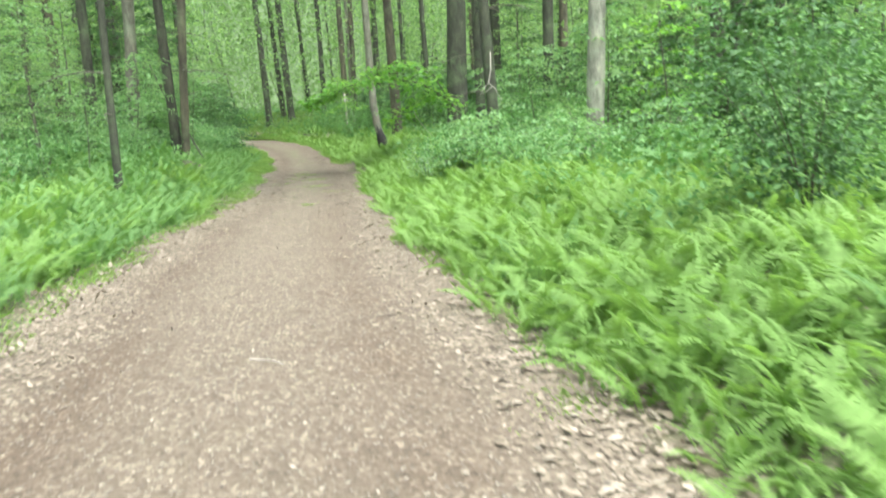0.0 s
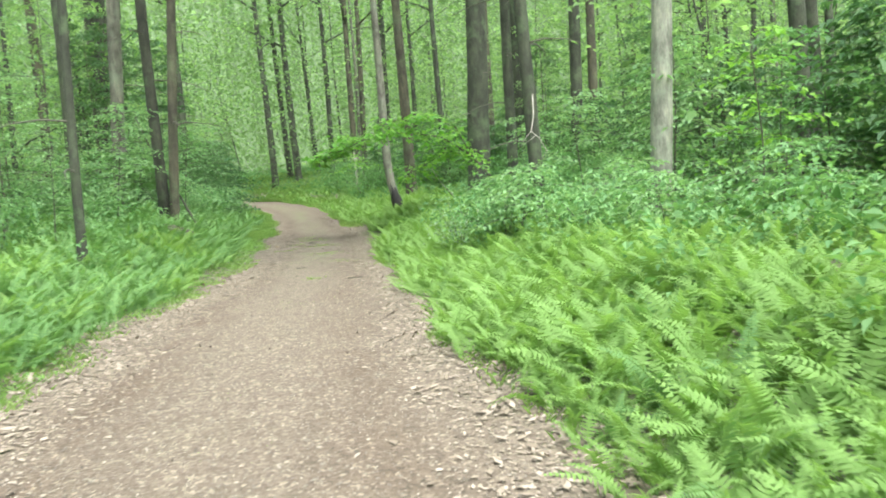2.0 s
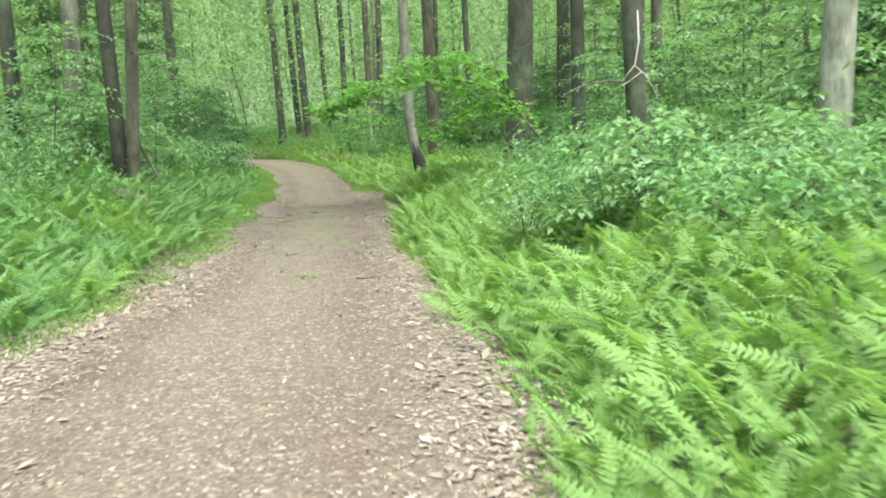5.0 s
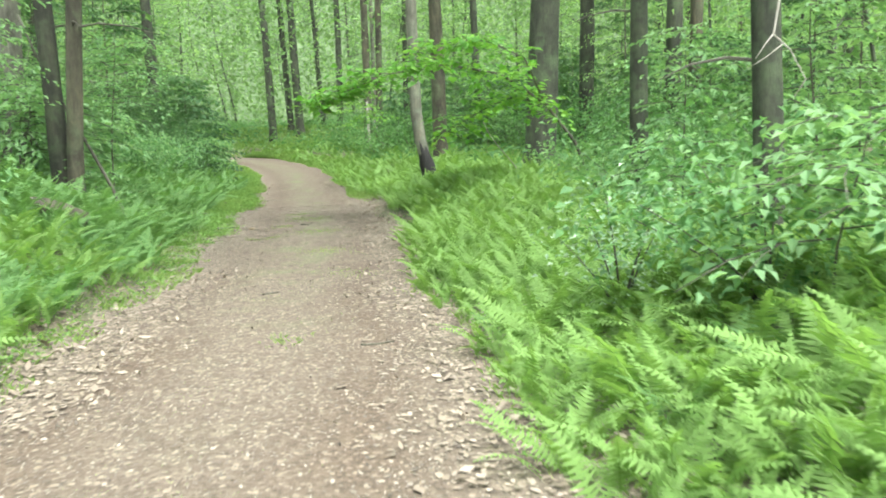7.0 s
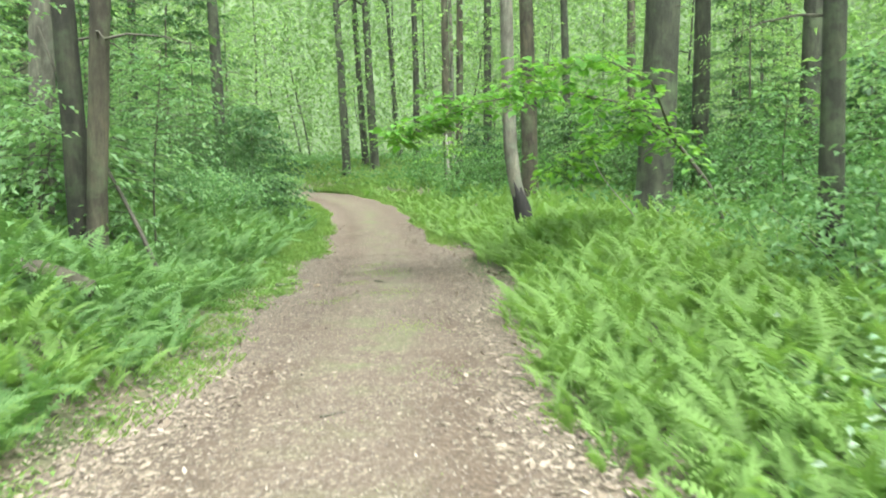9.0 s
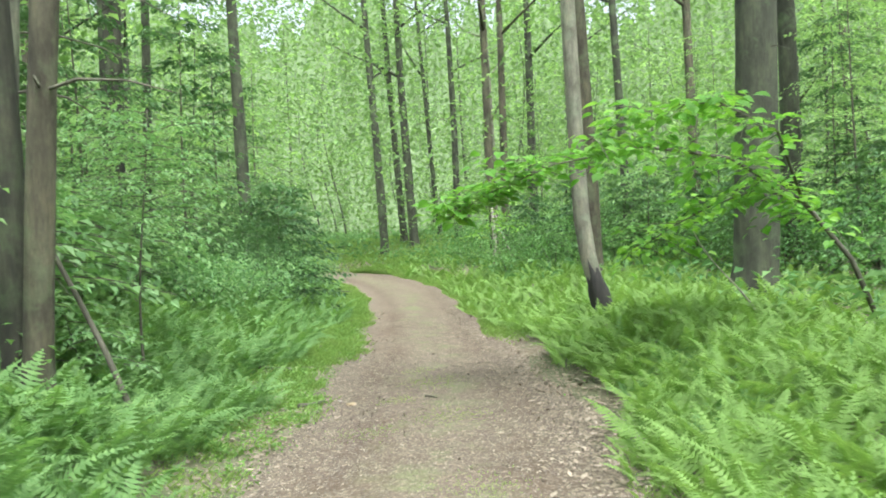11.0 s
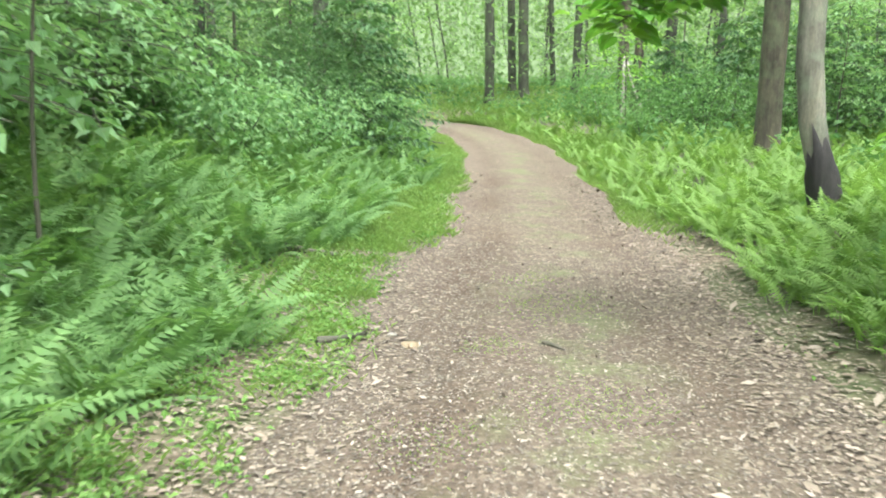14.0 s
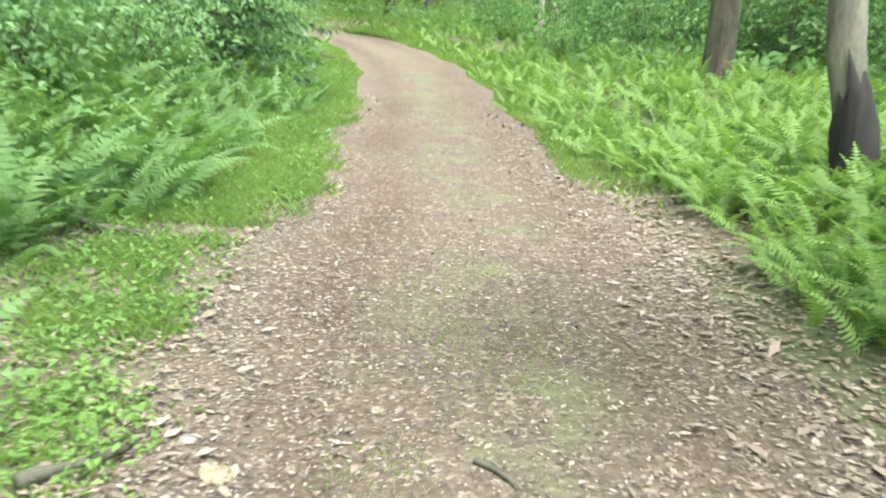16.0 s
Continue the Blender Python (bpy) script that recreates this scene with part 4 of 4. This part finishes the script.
def fern_bed(name, places, detail, mats, label, fronds):
    for mat, test in mats:
        g = Geo()
        for k, (x, y, d) in enumerate(places):
            if not test(x, y):
                continue
            r2 = random.Random(k)
            base = np.array(at_ground(x, y, 0.02)[:])
            tall = r2.uniform(0.7, 1.2) * (0.75 if d < 0.3 else 1.0) * (1.25 if x < float(edge_l(y)) and y > 20 else 1.0)
            turn = r2.uniform(0, 6.28)
            for i, (a, s, tip, nod, ox, oy) in enumerate(plant_layout(k + 5, fronds, 0.18)):
                src = FRONDS[detail][i % 4]
                m = np.array((Euler((radians(tip), radians(nod), a + turn)).to_matrix() * (s * tall)))
                for v, f in zip(src.v, src.f):
                    g.v.append(v @ m.T + base + np.array([ox, oy, 0]))
                for off, fs in zip(np.cumsum([0] + [len(v) for v in src.v[:-1]]), src.f):
                    g.f.append([tuple(q + g.n for q in face) for face in fs])
                g.n += sum(len(v) for v in src.v)
        if g.n:
            tagged(part(name, g, mat), label, "ferns", kind="stuff")


def deep_side(x, y):
    return x < float(edge_l(y)) and (y > 19 or wob(x * 1.1, y * 0.8) > -0.2)


both = ((FERN, lambda x, y: not deep_side(x, y)), (FERN_DEEP, deep_side))
rest = [s for s in spots if s not in chosen]
mid = [s for s in rest if s[1] < 31 and s[2] < 2.4]
far = [s for s in rest if not (s[1] < 31 and s[2] < 2.4)]
fern_bed("fern_bed", mid, 1, both, "dense bed of feathery ferns on the bank", 7)
fern_bed("fern_bed", far, 0, both, "ferns farther off under the trees", 5)

# ------------------------------------------------------------------ ground cover


def along(n, y0, y1, side, d0, d1, chance=None):
    """Random places beside the track: side -1 or 1, d metres outwards from its edge (minus: on the track)."""
    y = rng.uniform(y0, y1, n)
    d = rng.uniform(d0, d1, n)
    x = edge_r(y) + d if side > 0 else edge_l(y) - d
    if chance is not None:
        ok = rng.random(n) < chance(x, y, d)
        x, y = x[ok], y[ok]
    return x, y


def across(n, y0, y1, chance=None):
    """Random places on the track, u from edge to edge."""
    y = rng.uniform(y0, y1, n)
    u = rng.uniform(0, 1, n)
    x = edge_l(y) + (edge_r(y) - edge_l(y)) * u
    if chance is not None:
        ok = rng.random(n) < chance(x, y, u)
        x, y = x[ok], y[ok]
    return x, y


def meadow(n):
    """Grassy ground that closes the view where the track turns away."""
    x, y = rng.uniform(-28, -5, n), rng.uniform(51, 64, n)
    ok = (np.maximum(edge_l(y) - x, x - edge_r(y)) > 0.1) & (x > edge_r(y))
    return x[ok], y[ok]


def join(*pairs):
    return np.concatenate([p[0] for p in pairs]), np.concatenate([p[1] for p in pairs])


def grass(name, x, y, tall, mat, label):
    n = len(x)
    z = lie(x, y) - 0.005
    a = rng.uniform(0, 6.28, n)
    way = np.stack([np.cos(a) * 0.6, np.sin(a) * 0.6, np.ones(n)], 1)
    nrm = np.stack([-np.cos(a), -np.sin(a), 0.5 * np.ones(n)], 1)
    g = Geo().leaves(np.stack([x, y, z], 1), way, nrm, rng.uniform(0.5, 1.2, n) * tall, 0.1, 0.02, 0.3, False)
    tagged(part(name, g, mat), label, "grass", kind="stuff")


def patchy(x, y, k=1.0, base=0.5):
    return np.clip(base + 0.8 * wob(x * 2.1 * k, y * 1.7 * k), 0.02, 1)


gx, gy = join(along(62000, 21, 36, -1, -0.2, 1.3, lambda x, y, d: np.where(y > 28, np.maximum(patchy(x, y), 0.6), smooth((wob(x * 2.6, y * 2.2) + 0.2) / 0.6) * 0.28) * np.clip((1.35 - d) / 0.4, 0, 1) * smooth((d + 0.2 + 0.25 * wob(x * 3, y * 2.6)) / 0.55)),
              along(14000, 22.5, 27.8, -1, 0.1, 1.8, lambda x, y, d: patchy(x, y, 1.4, 0.15) * np.clip((1.9 - d) / 0.5, 0, 1)),
              along(16000, 36, 52, -1, -0.1, 1.3),
              meadow(26000),
              along(24000, 3, 21, -1, -0.25, 0.7, lambda x, y, d: patchy(x, y, base=0.32) * np.where(y > 14, 1.0, 0.55) * np.clip((0.8 - d) / 0.3, 0, 1)),
              along(9000, 4, 22, 1, -0.12, 0.4, lambda x, y, d: patchy(x, y, base=0.15)),
              along(30000, 29, 53, 1, -0.1, 1.2, lambda x, y, d: np.clip(1.3 - d, 0, 1) * smooth((y - 29) / 3)))
grass("grass_verge", gx, gy, np.where(gy > 50, 0.3, np.where(gy > 26, 0.11, 0.08)), GRASS, "short bright green grass along the track edge")

gx, gy = across(170000, 3, 33, lambda x, y, u: np.exp(-((u - 0.5) / 0.13) ** 2) * smooth((wob(x * 1.9 + 5, y * 1.6) + 0.1) / 0.6) * np.where(y > 13, 0.42, 0.05))
grass("grass_tuft", gx, gy, 0.028, GRASS, "thin low grass and moss on the crown of the track")
gx, gy = join(*[(cx + rng.normal(0, r, n), cy + rng.normal(0, r * 1.3, n)) for cx, cy, r, n in ((-2.65, 16.3, 0.08, 70), (0.55, 4.1, 0.13, 260), (-0.55, 10.7, 0.1, 220), (-1.6, 18.3, 0.14, 400), (-1.0, 15.1, 0.12, 260))])
mx, my = join(*[(cx + rng.normal(0, r, n), cy + rng.normal(0, r * 1.2, n)) for cx, cy, r, n in ((-4.26, 26.4, 0.22, 1500), (-3.78, 24.3, 0.2, 1500), (-4.5, 25.3, 0.12, 600), (-4.6, 27.25, 0.14, 600), (-4.5, 23.65, 0.16, 800), (-2.6, 19.6, 0.16, 500), (-3.2, 21.6, 0.2, 800))])
grass("moss_patch", mx, my, 0.036, GRASS, "low yellow-green moss and seedling grass on the track")
grass("weed_tuft", gx, gy, 0.055, GRASS, "little tufts of weed sprouting on the track")

# small broad-leaved weeds close to the ground
wx, wy = join(along(32000, 2, 40, -1, -0.12, 2.6, lambda x, y, d: np.exp(-np.clip(d, 0, 9) / 1.3) * patchy(x, y, 1.3, 0.55)),
              along(32000, 2, 40, 1, -0.1, 2.6, lambda x, y, d: np.exp(-np.clip(d, 0, 9) / 1.3) * patchy(x, y, 1.3, 0.45) * np.where((y > 20.5) & (d < 0.9), 0.12, 1)),
              along(20000, 22, 29, -1, -0.02, 1.5, lambda x, y, d: smooth((wob(x * 2.6, y * 2.2) + 0.05) / 0.5) * 0.85), along(9000, 29, 40, -1, -0.05, 1.6, lambda x, y, d: patchy(x, y, 1.3, 0.6)), along(9000, 3, 21, -1, -0.1, 0.8, lambda x, y, d: patchy(x, y, 1.0, 0.4)), along(9000, 22.5, 27.8, -1, 0.2, 2.0, lambda x, y, d: patchy(x, y, 1.1, 0.6)))
n = len(wx)
way, nrm = scatter_ways(n, 0.3)
g = Geo().leaves(np.stack([wx, wy, lie(wx, wy) + np.abs(rng.normal(0.04, 0.045, n))], 1), way, nrm, rng.uniform(0.02, 0.052, n), 0.62, rich=False)
tagged(part("ground_cover", g, WEED), "low green weeds and seedlings along the verge", "ground cover", kind="stuff")

# broad-leaved herbs standing between the ferns
wx, wy = join(along(9000, 6, 15, 1, 1.2, 5.5, lambda x, y, d: smooth((wob(x * 0.9 + 4, y * 0.8) + 0.1) / 0.4) * np.clip(d / 1.5, 0, 1)),
              along(9000, 4, 30, -1, 1.0, 4.5, lambda x, y, d: smooth((wob(x * 0.9 + 1, y * 0.8 + 2) + 0.05) / 0.4)))
n = len(wx)
way, nrm = scatter_ways(n, 0.35)
g = Geo().leaves(np.stack([wx, wy, lie(wx, wy) + rng.uniform(0.15, 0.75, n)], 1), way, nrm, rng.uniform(0.06, 0.12, n), 0.6, rich=False)
tagged(part("herb_layer", g, SHRUB), "broad-leaved herbs and seedlings between the ferns", "herbs", kind="stuff")

# leafy undergrowth over the floor of the wood
n = 85000
x, y = rng.uniform(-36, 26, n), rng.uniform(-6, 72, n)
out = np.maximum(edge_l(y) - x, x - edge_r(y))
ok = (out > np.where(y > 36, 1.2, 3.0)) & (rng.random(n) < np.clip(0.75 + 0.5 * wob(x * 0.6, y * 0.5), 0.2, 1))
x, y = x[ok], y[ok]
way, nrm = scatter_ways(len(x), 0.45)
tall = np.clip(0.55 + 0.35 * wob(x * 0.8, y * 0.9 + 3), 0.15, 1)
g = Geo().leaves(np.stack([x, y, lie(x, y) + rng.uniform(0.02, 1, len(x)) * tall], 1), way, nrm, rng.uniform(0.12, 0.3, len(x)), 0.55, rich=False)
tagged(part("undergrowth", g, SHRUB), "low leafy undergrowth on the forest floor", "undergrowth", kind="stuff")


# fallen leaves
def lay_leaves(name, x, y, size, label, lift=0.012, flat=0.3, rich=True, widths=0.55, mat=None):
    mat = mat or LITTER
    n = len(x)
    way = np.stack([rng.normal(0, 1, n), rng.normal(0, 1, n), rng.normal(0, 0.15, n)], 1)
    nrm = np.stack([rng.normal(0, flat, n), rng.normal(0, flat, n), np.ones(n)], 1)
    z = lie(x, y) + 0.016 + rng.uniform(0, lift, n)
    g = Geo().leaves(np.stack([x, y, z], 1), way, nrm, size(n), widths, 0.05, -0.03, rich)
    tagged(part(name, g, mat), label, "fallen leaves", kind="stuff")


lx, ly = join(along(60000, 1, 20, -1, -1.2, 0.5, lambda x, y, d: np.exp(-((d + 0.22) / 0.42) ** 2) * (0.75 + 0.4 * wob(x * 1.8, y * 1.6))),
              along(16000, 20, 36, -1, -0.6, 1.4, lambda x, y, d: np.exp(-((d - 0.1) / 0.4) ** 2) * (0.7 + 0.5 * wob(x * 1.8, y * 1.6))),
              along(66000, 1, 36, 1, -1.0, 0.5, lambda x, y, d: np.exp(-((d + 0.15) / 0.38) ** 2) * (0.75 + 0.4 * wob(x * 1.8, y * 1.6))),
              along(15000, 2, 30, 1, 0.1, 2.2, lambda x, y, d: patchy(x, y, 0.7, 0.5)),
              along(9000, 20, 31, 1, -0.1, 1.1, lambda x, y, d: np.clip(1.2 - d, 0, 1) * (0.8 + 0.3 * wob(x * 1.5, y * 1.3))),
              along(2600, 29.6, 31.6, -1, 0.6, 1.7), along(6500, 22.0, 28, -1, 0.0, 2.0, lambda x, y, d: smooth((0.25 - wob(x * 2.1, y * 1.7)) / 0.5) * np.where(d < 0.9, 1.0, 0.6)),
              along(9000, 2, 34, -1, 0.2, 2.2, lambda x, y, d: patchy(x, y, 0.7, 0.45)))
lay_leaves("fallen_leaves", lx, ly, lambda n: np.clip(rng.lognormal(-3.35, 0.45, n), 0.018, 0.1), "dry beige and brown fallen leaves along the track edge", 0.008, 0.11, False)
lx, ly = join(across(42000, 2, 34, lambda x, y, u: 0.7 + 0.4 * wob(x * 1.1, y * 0.8)), across(16000, 22, 29), along(9000, 20, 29, -1, -0.8, 0.3))
lay_leaves("leaf_scraps", lx, ly, lambda n: np.clip(rng.lognormal(-3.95, 0.42, n), 0.01, 0.055), "scattered dry leaf scraps on the track", 0.008, 0.14, False, 0.5, CHIPS)
lx, ly = across(36000, 2, 28)
lay_leaves("wood_chips", lx, ly, lambda n: np.clip(rng.lognormal(-4.15, 0.4, n), 0.006, 0.035), "small pale chips and grit on the track", 0.006, 0.25, False, 0.5, CHIPS)

# ------------------------------------------------------------------ far woods


def far_leaves(name, n, x0, x1, y0, y1, z1, size, mat, label, open_low=False):
    x, y = rng.uniform(x0, x1, n), rng.uniform(y0, y1, n)
    cl = np.clip(0.55 + 0.9 * np.sin(x * 0.55 + 1.3 * np.sin(y * 0.3)) * np.sin(y * 0.42 + 0.8 * np.sin(x * 0.37)), 0.15, 1)
    z = lie(x, y) + rng.uniform(0, 1, n) * z1
    ok = (rng.random(n) < cl) & ~((x > edge_l(y) - 1.5) & (x < edge_r(y) + 1.5) & (z < 5))
    if open_low:
        ok &= ~((z < 5) & (rng.random(n) < 0.55))
    x, y, z = x[ok], y[ok], z[ok]
    way, nrm = scatter_ways(len(x), 0.6)
    g = Geo().leaves(np.stack([x, y, z], 1), way, nrm, rng.uniform(0.6, 1.3, len(x)) * size, 0.7, rich=False)
    tagged(part(name, g, mat), label, "foliage", kind="stuff")


far_leaves("far_foliage", 85000, -55, 35, 46, 75, 15, 0.26, DISTANT, "green foliage of the wood past the bend")
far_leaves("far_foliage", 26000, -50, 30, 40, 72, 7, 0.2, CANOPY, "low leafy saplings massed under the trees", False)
far_leaves("far_foliage", 110000, -80, 52, 72, 112, 28, 0.36, DISTANT, "foliage of the distant wood, haze painted into its green")
far_leaves("far_foliage", 42000, -110, 85, 112, 140, 52, 0.7, DISTANT, "foliage that closes the distance, haze painted into its green")
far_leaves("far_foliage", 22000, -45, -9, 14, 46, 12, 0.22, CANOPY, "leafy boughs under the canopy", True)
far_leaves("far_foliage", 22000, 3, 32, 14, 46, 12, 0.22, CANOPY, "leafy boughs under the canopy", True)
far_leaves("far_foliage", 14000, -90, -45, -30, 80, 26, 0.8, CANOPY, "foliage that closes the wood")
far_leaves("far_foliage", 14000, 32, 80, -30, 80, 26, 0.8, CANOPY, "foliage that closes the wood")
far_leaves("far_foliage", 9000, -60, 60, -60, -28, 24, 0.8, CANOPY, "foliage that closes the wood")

# the wood in the distance, closing the view all round, haze painted into its colour
m, nt, b = material("hazed_distant_wood", 1.0)
b.inputs["Specular IOR Level"].default_value = 0.0
tone = ramp(nt, noise_of(nt, 0.35, 5, 0.6), (0.3, (0.115, 0.175, 0.085)), (0.7, (0.19, 0.265, 0.145)))
stems = ramp(nt, noise_of(nt, 0.9, 3, 0.6, (1, 1, 0.03)), (0.4, (0.62, 0.64, 0.6)), (0.5, (1, 1, 1)))
nt.links.new(mix(nt, 1.0, tone, stems, "MULTIPLY"), b.inputs["Base Color"])
v, f = [], []
for i in range(901):
    a = 2 * math.pi * i / 900
    ring = Vector((math.cos(a), math.sin(a), 0.1))
    top = 44 + 7 * noise.noise(ring * 9) + 6 * noise.noise(ring * 40) + 7 * noise.noise(ring * 130)
    v += [(150 * ring.x, 20 + 150 * ring.y, -6), (150 * ring.x, 20 + 150 * ring.y, top)]
f = [(2 * i, 2 * i + 1, 2 * i + 3, 2 * i + 2) for i in range(900)]
tagged(part("backdrop", Geo().add(v, f), m), "wall of distant woods painted in hazy pale green", "backdrop", kind="structure")

# ------------------------------------------------------------------ dead wood and stones


def stick(x, y, length, radius, turn, mat, label, seed=0, rise=0.0, name="stick", lift=0.0):
    r2 = random.Random(seed)
    pts = [Vector((math.cos(turn) * length * (s - 0.5) - math.sin(turn) * 0.12 * length * math.sin(3 * s + seed), math.sin(turn) * length * (s - 0.5) + math.cos(turn) * 0.12 * length * math.sin(3 * s + seed), 0)) for s in np.linspace(0, 1, 7)]
    pts = [Vector((p.x, p.y, float(lie(x + p.x, y + p.y)) - float(lie(x, y)) + rise * length * s)) for p, s in zip(pts, np.linspace(0, 1, 7))]
    ob = part(name, Geo().tube(pts, [radius * (1.15 - 0.6 * s) * r2.uniform(0.85, 1.15) for s in np.linspace(0, 1, 7)], 7, 0.25, seed), mat, smooth=True)
    ob.location = (x, y, float(lie(x, y)) + radius * 0.8 + 0.012 + lift)
    return tagged(ob, label, name)


stick(-4.12, 25.3, 0.2, 0.014, -0.5, STEM, "short dark twig lying on the track", 1)
stick(-5.43, 25.02, 0.36, 0.022, 1.18, STEM, "dark stick lying at the track edge", 2, lift=0.02)
stick(-9.6, 42.4, 1.6, 0.05, -1.0, STEM, "dark branch lying at the bend of the track", 3)
stick(-2.0, 16.2, 0.25, 0.008, 0.3, STEM, "thin twig lying on the track", 4)
stick(-3.2, 18.3, 0.18, 0.008, 0.5, STEM, "thin twig lying on the track", 5)
stick(-1.2, 5.2, 0.3, 0.007, -0.7, DEAD, "thin pale twig lying on the track", 6)
stick(0.15, 9.6, 0.3, 0.008, 0.3, STEM, "thin twig among dry leaves", 7)
stick(-6.32, 24.11, 0.4, 0.03, 0.3, STEM, "rotting branch on the verge", 9)
stick(-6.75, 27.6, 0.6, 0.04, -0.3, STEM, "dark rotting branch under the ferns", 10)
stick(-7.4, 28.4, 0.9, 0.04, 0.2, STEM, "rotting branch under the ferns", 8)

# broken log on the bank
log = new("log")
log.location = at_ground(-5.86, 19.55, -0.11)
tagged(log, "broken grey log with a splintered pale end on the bank", "log")
pts = [Vector((-0.14, -0.02, 0.17)), Vector((0.0, 0.0, 0.14)), Vector((0.18, 0.03, 0.08)), Vector((0.4, 0.08, -0.02))]
log_trunk = part("trunk", Geo().tube(pts, [0.082, 0.092, 0.085, 0.07], 12, 0.35, 3), BARK_WARM, log, smooth=True)
g = Geo()
for k in range(9):
    a = k * 0.7
    o = Vector((0.02, 0.06 * math.cos(a), 0.06 * math.sin(a)))
    g.tube([pts[0] + o, pts[0] + o + Vector((-0.06 - 0.035 * (k % 3), 0.01, 0.02 - 0.02 * (k % 2)))], [0.026, 0.005], 4)
part("splintered_end", g, DEAD, log_trunk, "pale splintered wood")
part("branch_stub", Geo().tube([Vector((0.06, -0.03, -0.2)), Vector((0.08, -0.06, 0.1))], [0.03, 0.024], 6, 0.2), BARK_GREY, log, smooth=True)

# leaning dead poles
for (x, y, dx, dy, h, r, lab) in ((-5.9, 22.2, -0.42, -0.02, 3.2, 0.028, "dark dead pole leaning against the twin tree"),
                                 (-6.75, 23.6, -0.5, 0.0, 0.8, 0.016, "curved dark dead stem leaning in the ferns"),
                                 (-4.3, 45.0, -0.3, 0.1, 1.9, 0.04, "pale dead pole leaning beside a stub"),
                                 (-0.1, 27.0, -0.6, 0.1, 1.3, 0.014, "pale thin dead pole leaning over ferns")):
    pole = part("dead_pole", Geo().tube([Vector((dx * h * s + 0.05 * math.sin(6 * s), dy * h * s, h * s)) for s in np.linspace(0, 1, 8)], [r * (1.1 - 0.6 * s) for s in np.linspace(0, 1, 8)], 7, 0.15, 2), DEAD if "pale" in lab else STEM, smooth=True)
    pole.location = at_ground(x, y)
    tagged(pole, lab, "dead branch")
stub = part("dead_stub", Geo().tube([Vector((0.02 * math.sin(4 * s), 0, 2.1 * s)) for s in np.linspace(0, 1, 6)], [0.08, 0.07, 0.06, 0.06, 0.055, 0.03], 8, 0.2), DEAD, smooth=True)
stub.location = at_ground(-4.95, 45.0)
tagged(stub, "pale upright dead stub of a young tree", "dead tree")

# a pale lump of rotten wood by the verge
bm = bmesh.new()
bmesh.ops.create_icosphere(bm, subdivisions=3, radius=0.05)
for v in bm.verts:
    v.co *= 1 + 0.55 * noise.noise(v.co * 22 + Vector((3, 1, 0))) + 0.25 * noise.noise(v.co * 60)
    v.co.z *= 0.42
me = bpy.data.meshes.new("rotten_wood")
bm.to_mesh(me)
bm.free()
me.materials.append(wood_material("rotten_pale_wood", (0.13, 0.1, 0.06), (0.33, 0.27, 0.18)))
lump = new("rotten_wood", me)
lump.location = (-5.0, 25.12, float(lie(-5.0, 25.12)) + 0.025)
tagged(lump, "crumbling pale yellow lump of rotten wood on the ground", "rotten wood")

# stones on the bank


def stone(x, y, size, seed, label):
    bm = bmesh.new()
    bmesh.ops.create_icosphere(bm, subdivisions=2, radius=size)
    for v in bm.verts:
        v.co *= 1 + 0.35 * noise.noise(v.co * (1.6 / size) + Vector((seed, 0, 0)))
        v.co.z *= 0.6
    me = bpy.data.meshes.new("stone")
    bm.to_mesh(me)
    bm.free()
    me.materials.append(STONE_BIG)
    ob = new("stone", me)
    ob.location = at_ground(x, y, -size * 0.25)
    tagged(ob, label, "stone")


STONE_BIG = bark_material("mossy_stone", (0.16, 0.15, 0.14), (0.36, 0.34, 0.31), (0.1, 0.16, 0.05), 0.6, 0.5)
for k, (x, y, s) in enumerate(((-1.65, 27.7, 0.14), (-1.15, 27.9, 0.19), (-1.9, 27.45, 0.09), (-0.8, 27.6, 0.12))):
    stone(x, y, s, k, "grey weathered stone half hidden in ferns")
stone(-5.19, 25.31, 0.035, 9, "small pale stone at the track edge")
